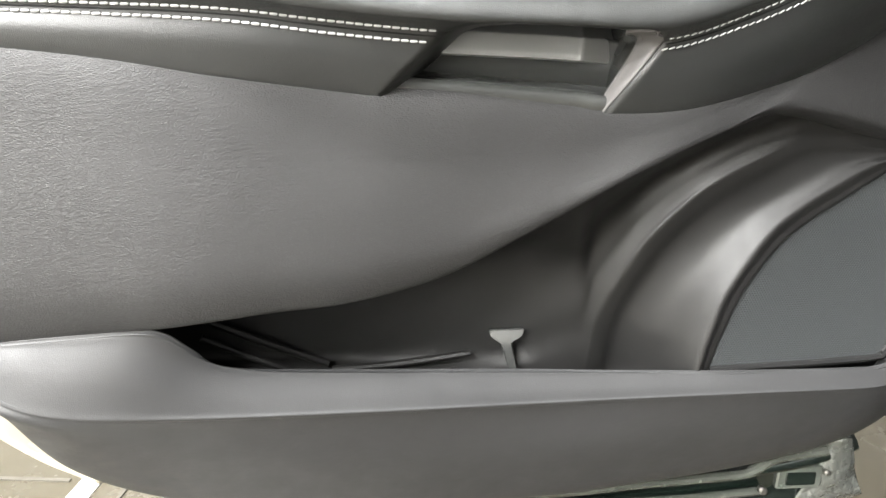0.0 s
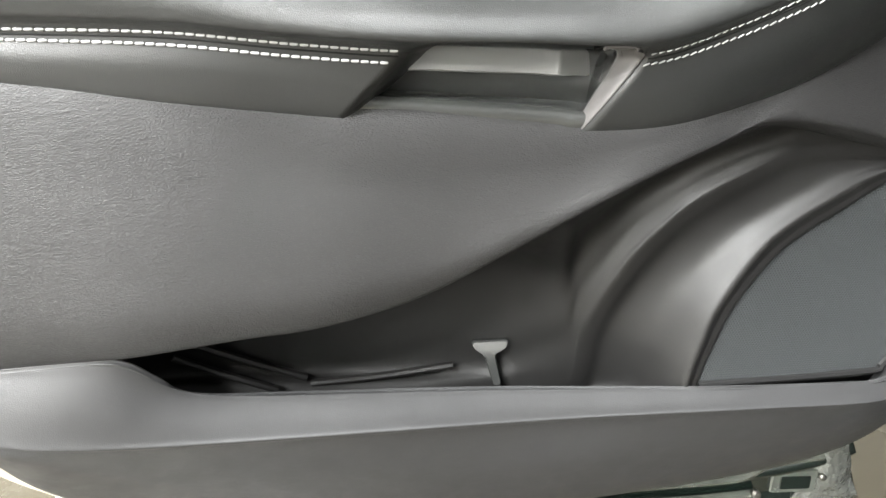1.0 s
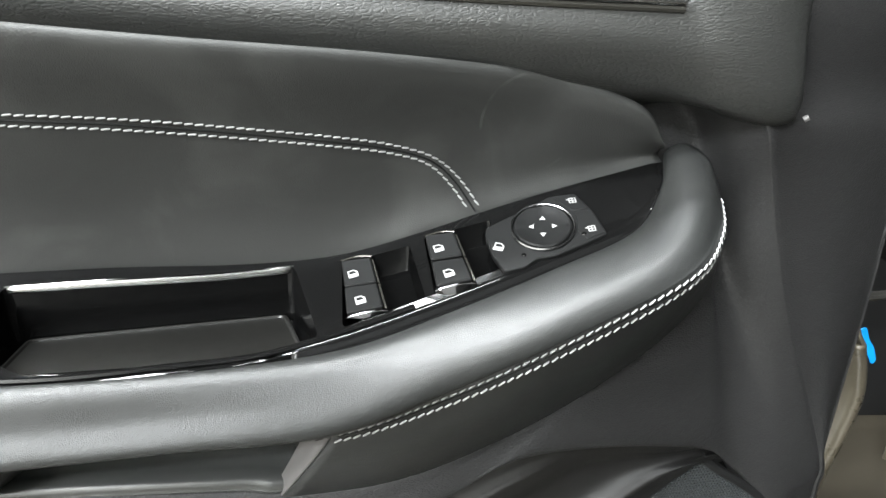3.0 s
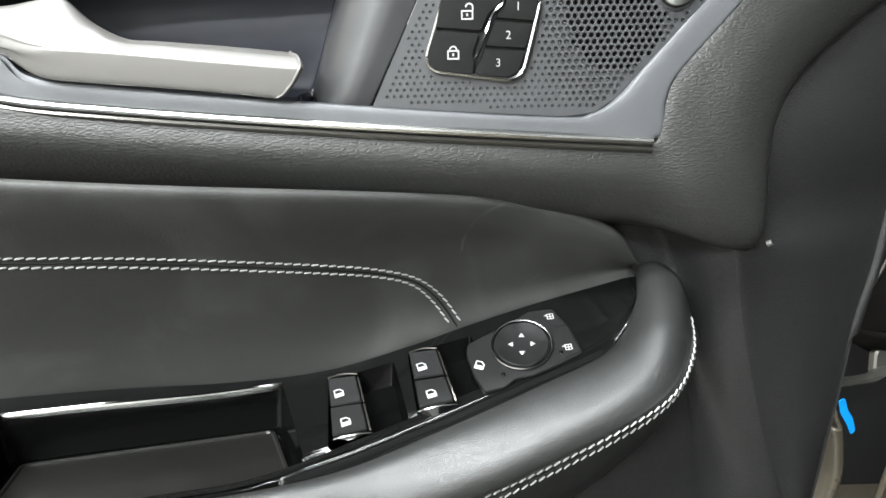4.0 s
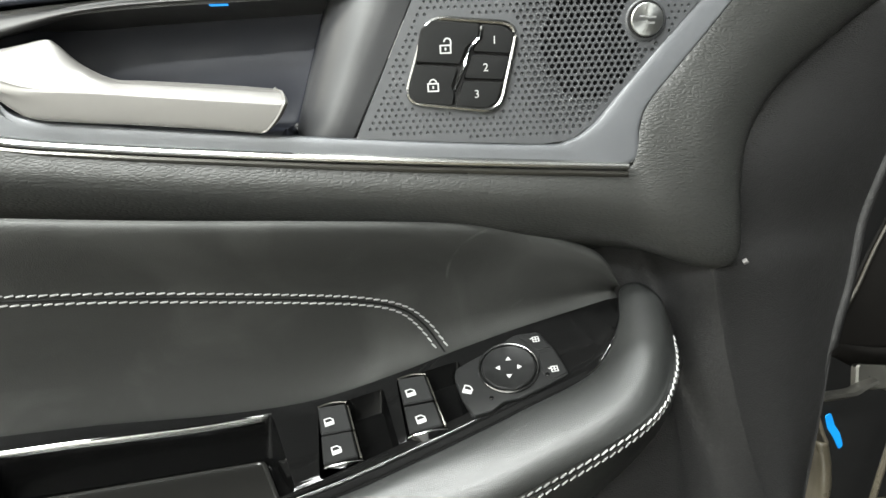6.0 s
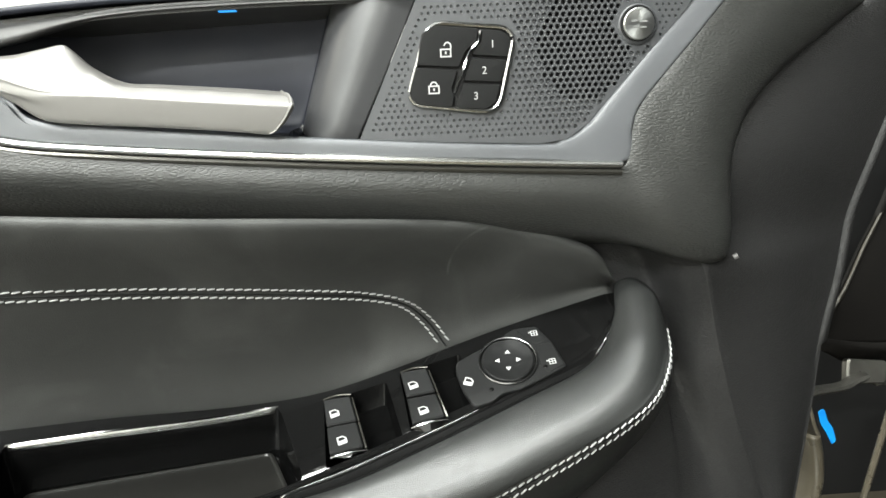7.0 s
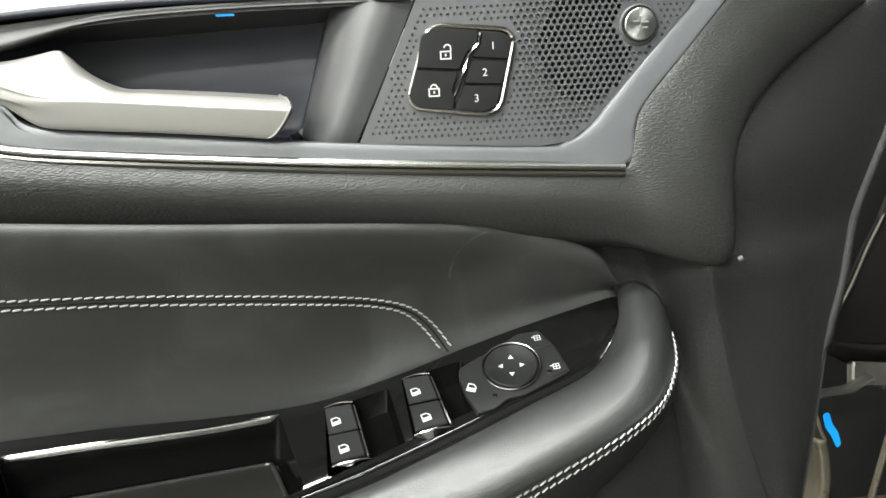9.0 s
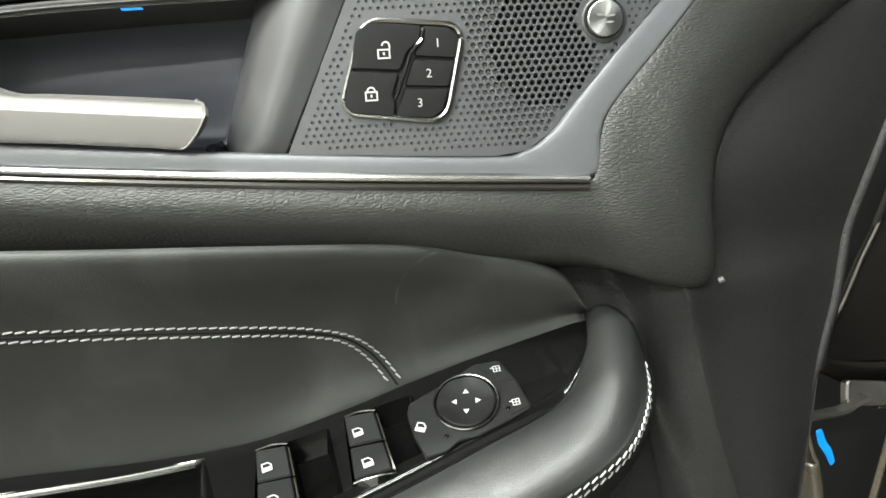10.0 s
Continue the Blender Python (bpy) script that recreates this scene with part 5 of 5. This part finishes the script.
for grow, out in ((0.985, 0.0006), (0.94, 0.0016), (0.85, 0.0024), (0.70, 0.0030), (0.35, 0.0033), (0.02, 0.0034)):
    rows.append([tuple(mid_last + (p - mid_last) * grow + np.array((out, 0, 0))) for p in last])
lever = sheet("handle_lever", surface(rows, 80, 110), M_satin, door, "bright satin aluminium release lever", 0.001)
# a black sheet stands for the shade in the gap under the lever
sheet("lever_gap_shade", surface([[(-0.07, 0.519, 0.985), (0.03, 0.519, 0.9625), (0.122, 0.519, 0.9535)], [(-0.07, 0.530, 0.983), (0.03, 0.530, 0.960), (0.122, 0.530, 0.9515)]], 20, 6), M_seal, lever, "black sheet painting the shade in the gap under the lever", toward=(0, 0, 1))

# perforated plate with the lock switch
PLATE = [(0.1680, 0.9485), (0.2005, 1.0160), (0.345, 1.0180), (0.338, 1.0070), (0.3200, 0.9870), (0.2965, 0.9625), (0.2860, 0.9510), (0.2750, 0.9435), (0.2600, 0.9418), (0.2200, 0.9445)]
BEZEL = rounded([(0.1925, 0.9650), (0.2055, 1.0040), (0.2490, 0.9995), (0.2390, 0.9585)], 0.009, 6)
grown = rounded([(0.1895, 0.9620), (0.2030, 1.0075), (0.2525, 1.0025), (0.2420, 0.9550)], 0.010, 4)
shrunk = [(0.259 + (x - 0.259) * 0.955, 0.981 + (z - 0.981) * 0.93) for x, z in PLATE]
# open holes over the small speaker, growing smaller and shallower away from it
SPEAKER = (0.2840, 0.9905)
holes = []
j, z = 0, 0.9440
while z < 1.018:
    x = 0.160 + (0.00165 if j % 2 else 0) + 0.0003 * math.sin(j * 0.5)
    while x < 0.345:
        if inside(shrunk, x, z) and not inside(grown, x, z) and math.hypot(x - 0.3115, z - 0.9990) > 0.0118:
            d = math.hypot((x - SPEAKER[0]) / 0.0235, (z - SPEAKER[1]) / 0.0285)
            if d < 1.0:
                holes.append((x, z, 0.00142, 0.0020))
            elif d < 1.7:
                holes.append((x, z, 0.00138 - 0.0007 * (d - 1.0), 0.0014))
            else:
                holes.append((x, z, 0.00080, 0.0008))
        x += 0.0033
    z += 0.00292
    j += 1
big = [(SPEAKER[0] + 0.025 * math.cos(radians(a)), min(1.0150, SPEAKER[1] + 0.030 * math.sin(radians(a)))) for a in range(0, 360, 15)]


def on_plate(x, z, depth=0.0):
    return (x, 0.5178 + 0.04 * max(0, x - 0.29) + depth, z)


plate = pierced("perforated_plate", PLATE, [], holes, on_plate, M_perf, door, "dark perforated plastic plate over a small speaker", 0.004)
bm = bmesh.new()
bm.faces.new([bm.verts.new((x, 0.5225, z)) for x, z in big[::-1]])
r = bmesh.ops.extrude_face_region(bm, geom=bm.faces[:])
bmesh.ops.translate(bm, vec=(0, 0.003, 0), verts=[v for v in r["geom"] if isinstance(v, bmesh.types.BMVert)])
part("speaker_backing", bm, M_hole, plate, smooth=False)

lock = part("lock_switch", slab_mesh([(x, z) for x, z in BEZEL], Matrix.Translation((0, 0.5172, 0)) @ Matrix.Rotation(radians(90), 4, "X"), 0.002, 0.0004), M_hole, door, "door lock and seat memory switch in a chrome bezel")
tube("chrome_bezel", [(x, 0.5164, z) for x, z in BEZEL], 0.0013, M_bezel, lock, "bright chrome bezel", 8, closed=True)
FACE = Matrix.Translation((0, 0.5150, 0)) @ Matrix.Rotation(radians(90), 4, "X")
keys = [((0.2020, 0.9985), (0.2075, 1.0025), (0.2305, 1.0000), (0.2295, 0.9940), (0.2235, 0.9890), (0.2200, 0.9815), (0.1985, 0.9835)),
        ((0.1982, 0.9825), (0.2192, 0.9803), (0.2160, 0.9715), (0.2172, 0.9675), (0.2160, 0.9622), (0.1985, 0.9642), (0.1945, 0.9680)),
        ((0.2312, 0.9998), (0.2420, 0.9985), (0.2468, 0.9945), (0.2448, 0.9855), (0.2262, 0.9873), (0.2282, 0.9915), (0.2305, 0.9935)),
        ((0.2257, 0.9860), (0.2443, 0.9842), (0.2410, 0.9735), (0.2215, 0.9750)), ((0.2212, 0.9738), (0.2407, 0.9722), (0.2378, 0.9635), (0.2330, 0.9603), (0.2175, 0.9620), (0.2188, 0.9672))]
for n, k in enumerate(keys):
    part("lock_key" if n < 2 else "memory_key", slab_mesh(rounded(list(k), 0.0012, 3), FACE, 0.002, 0.0005, 0.0004), M_button, lock)
tube("chrome_divider", [(0.2310, 0.5146, 0.9985), (0.2302, 0.5144, 0.9938), (0.2252, 0.5144, 0.9885), (0.2207, 0.5144, 0.9765), (0.2170, 0.5144, 0.9690)], 0.0009, M_chrome, lock, "thin chrome divider", 6)
ICON = Matrix.Translation((0, 0.51455, 0)) @ Matrix.Rotation(radians(90), 4, "X")


def padlock(cx, cz, s, opened):
    polys = [[(cx - s, cz - s), (cx + s, cz - s), (cx + s, cz - s * 0.75), (cx - s, cz - s * 0.75)], [(cx - s, cz + s * 0.25), (cx + s, cz + s * 0.25), (cx + s, cz + s * 0.5), (cx - s, cz + s * 0.5)],
             [(cx - s, cz - s * 0.75), (cx - s * 0.75, cz - s * 0.75), (cx - s * 0.75, cz + s * 0.25), (cx - s, cz + s * 0.25)], [(cx + s * 0.75, cz - s * 0.75), (cx + s, cz - s * 0.75), (cx + s, cz + s * 0.25), (cx + s * 0.75, cz + s * 0.25)],
             [(cx - s * 0.15, cz - s * 0.45), (cx + s * 0.15, cz - s * 0.45), (cx + s * 0.15, cz), (cx - s * 0.15, cz)]]
    ox = cx + (s * 0.35 if opened else 0)
    polys += ring_poly(ox, cz + s * (0.95 if opened else 0.5), s * 0.45, s * 0.70, 0, 180)
    if opened:
        polys.append([(ox + s * 0.45, cz + s * 0.5), (ox + s * 0.70, cz + s * 0.5), (ox + s * 0.70, cz + s * 0.95), (ox + s * 0.45, cz + s * 0.95)])
    return polys


poly_part("unlock_symbol", padlock(0.2135, 0.9895, 0.0028, True), ICON, M_white, lock, "white open padlock symbol")
poly_part("lock_symbol", padlock(0.2068, 0.9720, 0.0028, False), ICON, M_white, lock, "white closed padlock symbol")


def digit(text, x, z, size):
    cu = bpy.data.curves.new("digit", "FONT")
    cu.body, cu.size, cu.align_x, cu.align_y, cu.extrude = text, size, "CENTER", "CENTER", 0.00005
    ob = bpy.data.objects.new("digit", cu)
    me = bpy.data.meshes.new_from_object(ob)
    bpy.data.objects.remove(ob)
    me.transform(Matrix.Translation((x, 0.5145, z)) @ Matrix.Rotation(radians(90), 4, "X"))
    link_mesh("digit", me, M_white, lock, "white digit " + text)


digit("1", 0.2370, 0.9920, 0.0053)
digit("2", 0.2325, 0.9795, 0.0053)
digit("3", 0.2278, 0.9672, 0.0053)

# round metal badge on the plate: a brushed disc in a dark well with a grey rim
def disc_outline(r):
    return [(r * math.cos(k * math.tau / 40), r * math.sin(k * math.tau / 40)) for k in range(40)]


BADGE = Matrix.Translation((0.3115, 0.5170, 0.9990)) @ Matrix.Rotation(radians(90), 4, "X")
part("round_badge", slab_mesh(disc_outline(0.0100), BADGE, 0.003, 0.0010), M_perf, plate, "round brushed metal badge in a grey rim")
part("badge_well", slab_mesh(disc_outline(0.0090), BADGE @ Matrix.Translation((-0.0003, 0.0003, 0.0003)), 0.002, 0.0002), M_seal, plate, "dark gap round the badge")
bm = bmesh.new()
rings = [[bm.verts.new(BADGE @ Vector((x, y, h))) for x, y in disc_outline(r)] for r, h in ((0.0079, 0.0), (0.0079, 0.0011), (0.0075, 0.0015), (0.0050, 0.0017), (0.0002, 0.0019))]
for a, b in zip(rings, rings[1:]):
    for k in range(40):
        bm.faces.new((a[k], a[(k + 1) % 40], b[(k + 1) % 40], b[k]))
part("badge_disc", bm, M_brushed, plate, "brushed metal disc")
marks = [[(x, z), (x + w, z), (x + w, z + 0.0008), (x, z + 0.0008)] for x, z, w in ((0.3075, 1.0000, 0.0028), (0.3120, 0.9995, 0.0034), (0.3085, 0.9972, 0.0022), (0.3118, 0.9968, 0.0030))]
poly_part("badge_marks", marks, Matrix.Translation((0, 0.5149, 0)) @ Matrix.Rotation(radians(90), 4, "X"), M_ledge, plate, "plain grey marks")

# ---- door shell behind the trim ----
a0 = [(-0.298, 0.402, 0.556), (-0.286, 0.410, 0.530), (-0.277, 0.420, 0.500), (-0.268, 0.440, 0.458), (-0.254, 0.461, 0.424)]
a1 = [(-0.395, 0.424, 0.556), (-0.354, 0.428, 0.520), (-0.322, 0.432, 0.490), (-0.297, 0.448, 0.450), (-0.268, 0.464, 0.417)]
a2 = [(-0.402, 0.424, 0.548), (-0.360, 0.428, 0.512), (-0.328, 0.432, 0.482), (-0.302, 0.449, 0.443), (-0.272, 0.466, 0.411)]
sheet("door_end", surface([a0, between(a0, a1, 0.5, dy=0.012), shift(a1, 0.004, 0.004)], 30, 14), M_trim, door, "dark end face of the trim")
sheet("door_edge_flange", surface([shift(a1, 0.006, 0.006, 0.004), a1, between(a1, a2, 0.5, dy=-0.002), a2, shift(a2, 0.0, 0.03, -0.004)], 30, 16), M_primer, door, "beige painted door edge")
g0 = [(-0.20, 0.56, 0.345), (-0.05, 0.59, 0.325), (0.10, 0.61, 0.325), (0.25, 0.62, 0.343), (0.34, 0.63, 0.365), (0.405, 0.64, 0.392)]
g1 = [(-0.20, 0.64, 0.255), (-0.05, 0.655, 0.240), (0.142, 0.660, 0.243), (0.27, 0.660, 0.250), (0.38, 0.660, 0.262), (0.434, 0.661, 0.277)]
rows = [shift(g0, 0, -0.01, 0.03), g0, between(g0, g1, 0.3, dy=0.016), between(g0, g1, 0.42, dy=0.004), between(g0, g1, 0.5, dy=0.002), between(g0, g1, 0.58, dy=0.014), between(g0, g1, 0.8, dy=0.008), between(g0, g1, 0.95, dy=-0.001), g1, shift(g1, 0, 0.006, 0.001), shift(g1, 0, 0.03, 0.01)]
sheet("door_shell", surface(rows, 50, 70), M_paint, door, "glossy dark green painted steel flange under the trim")
tube("shell_rail", [(-0.05, 0.627, 0.278), (0.10, 0.634, 0.285), (0.20, 0.640, 0.296), (0.295, 0.645, 0.306), (0.315, 0.645, 0.313), (0.330, 0.645, 0.325), (0.350, 0.646, 0.331), (0.388, 0.648, 0.337)], 0.0055, M_rail, door, "rolled edge of the steel flange, its sheen painted grey-green", 10, step=0.006)
tube("shell_rail", [(0.02, 0.648, 0.252), (0.142, 0.651, 0.258), (0.25, 0.653, 0.268), (0.335, 0.655, 0.281)], 0.0045, M_rail, door, "rolled edge of the steel flange, its sheen painted grey-green", 10, step=0.006)
bm = slab_mesh(rounded([(-0.024, -0.014), (0.022, -0.010), (0.024, 0.014), (-0.022, 0.010)], 0.004), Matrix.Translation((0.362, 0.646, 0.303)) @ Matrix.Rotation(radians(82), 4, "X"), 0.008, 0.0015)
part("drain_plate", bm, M_rail, door, "small raised plate on the flange")
bm = slab_mesh(rounded([(-0.016, -0.008), (0.014, -0.006), (0.015, 0.008), (-0.015, 0.006)], 0.002), Matrix.Translation((0.363, 0.6445, 0.303)) @ Matrix.Rotation(radians(82), 4, "X"), 0.004, 0.0006)
part("drain_plug", bm, M_paint, door, "dark plug in the flange")
for x, z, r in ((0.326, 0.288, 0.0045), (0.388, 0.312, 0.0035)):
    part("weld_stud", slab_mesh([(r * math.cos(k * math.tau / 14), r * math.sin(k * math.tau / 14)) for k in range(14)], Matrix.Translation((x, 0.642, z)) @ Matrix.Rotation(radians(75), 4, "X"), 0.008, 0.0015), M_zinc, door, "small bright metal stud")
h0 = [(0.384, 0.648, 0.352), (0.392, 0.646, 0.350), (0.402, 0.645, 0.352), (0.409, 0.648, 0.350)]
h1 = [(0.382, 0.652, 0.322), (0.394, 0.646, 0.322), (0.408, 0.650, 0.322), (0.418, 0.654, 0.320)]
h2 = [(0.375, 0.655, 0.292), (0.392, 0.652, 0.290), (0.412, 0.650, 0.290), (0.428, 0.656, 0.292)]
h3 = [(0.366, 0.657, 0.266), (0.392, 0.654, 0.268), (0.415, 0.656, 0.272), (0.436, 0.659, 0.276)]
crumple = surface([h0, h1, h2, h3], 26, 26)
for row in crumple:
    for p in row:
        p[1] += 0.0035 * noise.noise(Vector(p) * 45) + 0.0008 * noise.noise(Vector(p) * 160)
sheet("sealed_corner", crumple, M_sealer, door, "uneven silver-grey sealed corner of the steel shell")
part("outer_skin", box_bm((-0.48, 0.69, 0.27), (0.425, 0.70, 1.00), 0.004), M_paint, door, "painted outer door skin")

shield = [(-0.27, 0.50), (-0.20, 0.42), (0.0, 0.39), (0.25, 0.40), (0.37, 0.43), (0.415, 0.48), (0.435, 0.60), (0.445, 0.98), (-0.20, 0.95)]
part("inner_shield", slab_mesh(shield, Matrix.Translation((0, 0.606, 0)) @ Matrix.Rotation(radians(90), 4, "X"), 0.003, 0.0005), M_seal, door, "black water shield behind the trim")

# ---- car body beside the hinge ----
body = new("parked_car")
body.location = (0.6, 0.85, 0)
bpy.context.view_layer.update()
tagged(body, "dark car body pillar and sill beside the open door", "car body")


def under(ob, parent):
    ob.matrix_parent_inverse = Matrix.Translation((-0.6, -0.85, 0))
    return ob


# unseen dark slab, added to hold light off the right side of the door
bm = box_bm((0.66, -2.2, 0.0), (0.70, 0.68, 1.50), 0.01)
for v in bm.verts:
    v.co.x += 0.15 * (v.co.y - 0.68)
under(part("cabin_shade", bm, M_seal, body, "unseen dark cabin side, added to keep light off the right"), body)
under(part("pillar", box_bm((0.50, 0.86, 0.30), (1.30, 0.90, 1.50), 0.01), M_seal, body, "black pillar face"), body)
p0 = [(0.655, 0.765, 0.93), (0.625, 0.750, 0.866), (0.595, 0.735, 0.825), (0.573, 0.722, 0.795), (0.550, 0.712, 0.765), (0.545, 0.708, 0.748)]
p1 = [(0.75, 0.760, 0.95), (0.72, 0.752, 0.87), (0.70, 0.745, 0.83), (0.69, 0.735, 0.79), (0.68, 0.728, 0.76), (0.67, 0.725, 0.735)]
under(sheet("kick_panel", surface([shift(p0, 0.030, 0.03), shift(p0, 0.002, 0.003), between(p0, p1, 0.05), p1, shift(p1, 0.3)], 30, 20), M_kick, body, "dark plastic kick panel with a rounded edge"), body)
under(sheet("kick_panel_foot", surface([shift(p1[-1:] + [(0.60, 0.715, 0.738)] + p0[-1:], dz=0.004), p1[-1:] + [(0.60, 0.713, 0.735)] + p0[-1:], shift(p1[-1:] + [(0.60, 0.735, 0.722)] + p0[-1:], dz=-0.008)], 12, 8), M_kick, body), body)
under(tube("edge_trim", p0, 0.0018, M_sill, body, "thin olive edge of the kick panel", 8, step=0.006), body)
f0 = [(0.532, 0.700, 0.665), (0.538, 0.702, 0.640), (0.540, 0.704, 0.610), (0.530, 0.704, 0.570), (0.515, 0.704, 0.520), (0.510, 0.704, 0.440), (0.510, 0.704, 0.330)]
under(sheet("door_flange", surface([shift(f0, -0.002, 0.02), f0, shift(f0, 0.010, -0.002), shift(f0, 0.020, 0.02), shift(f0, 0.06, 0.10)], 40, 16), M_flange, body, "beige painted body flange"), body)
under(sheet("sill", surface([[(0.50, 0.72, 0.40), (0.9, 0.74, 0.40), (1.4, 0.80, 0.40)], [(0.50, 0.80, 0.42), (0.9, 0.80, 0.42), (1.4, 0.85, 0.42)], [(0.50, 0.86, 0.50), (0.9, 0.86, 0.50), (1.4, 0.90, 0.50)]], 16, 12), M_sill, body, "olive brown painted sill", toward=(0, -1, 1)), body)
under(tube("sill_seam", [(0.684, 0.800, 0.630), (0.675, 0.800, 0.587), (0.664, 0.800, 0.534), (0.655, 0.800, 0.480)], 0.0035, M_flange, body, "olive painted seam of the body shell", 8, step=0.006), body)
mark = rounded([(0.6450, 0.606), (0.6520, 0.609), (0.6570, 0.594), (0.6640, 0.584), (0.6690, 0.568), (0.6640, 0.563), (0.6570, 0.578), (0.6490, 0.590)], 0.003)
under(part("paint_mark", slab_mesh(mark, Matrix.Translation((0, 0.8585, 0)) @ Matrix.Rotation(radians(90), 4, "X"), 0.001, 0.0003), M_blue, body, "bright blue paint mark"), body)

strap = new("door_check_strap")
tagged(strap, "worn zinc-plated steel door check strap with a pivot bolt", "door check")
tube("arm", [(0.47, 0.672, 0.7150), (0.50, 0.678, 0.7140), (0.523, 0.684, 0.7146), (0.555, 0.694, 0.7125), (0.568, 0.699, 0.7150), (0.584, 0.703, 0.7185)], 0.0065, M_zinc, strap, "flat steel arm", 8, 0.45, step=0.004)
part("bracket", slab_mesh(rounded([(-0.018, -0.010), (0.018, -0.012), (0.022, 0.008), (-0.014, 0.012)], 0.004), Matrix.Translation((0.583, 0.704, 0.7205)) @ Matrix.Rotation(radians(70), 4, "X"), 0.008, 0.0015), M_zinc, strap, "steel bracket")
part("bolt", slab_mesh([(0.012 * math.cos(k * math.tau / 6), 0.012 * math.sin(k * math.tau / 6)) for k in range(6)], Matrix.Translation((0.606, 0.711, 0.7130)) @ Matrix.Rotation(radians(80), 4, "X"), 0.010, 0.0015), M_zinc, strap, "hexagonal pivot bolt")
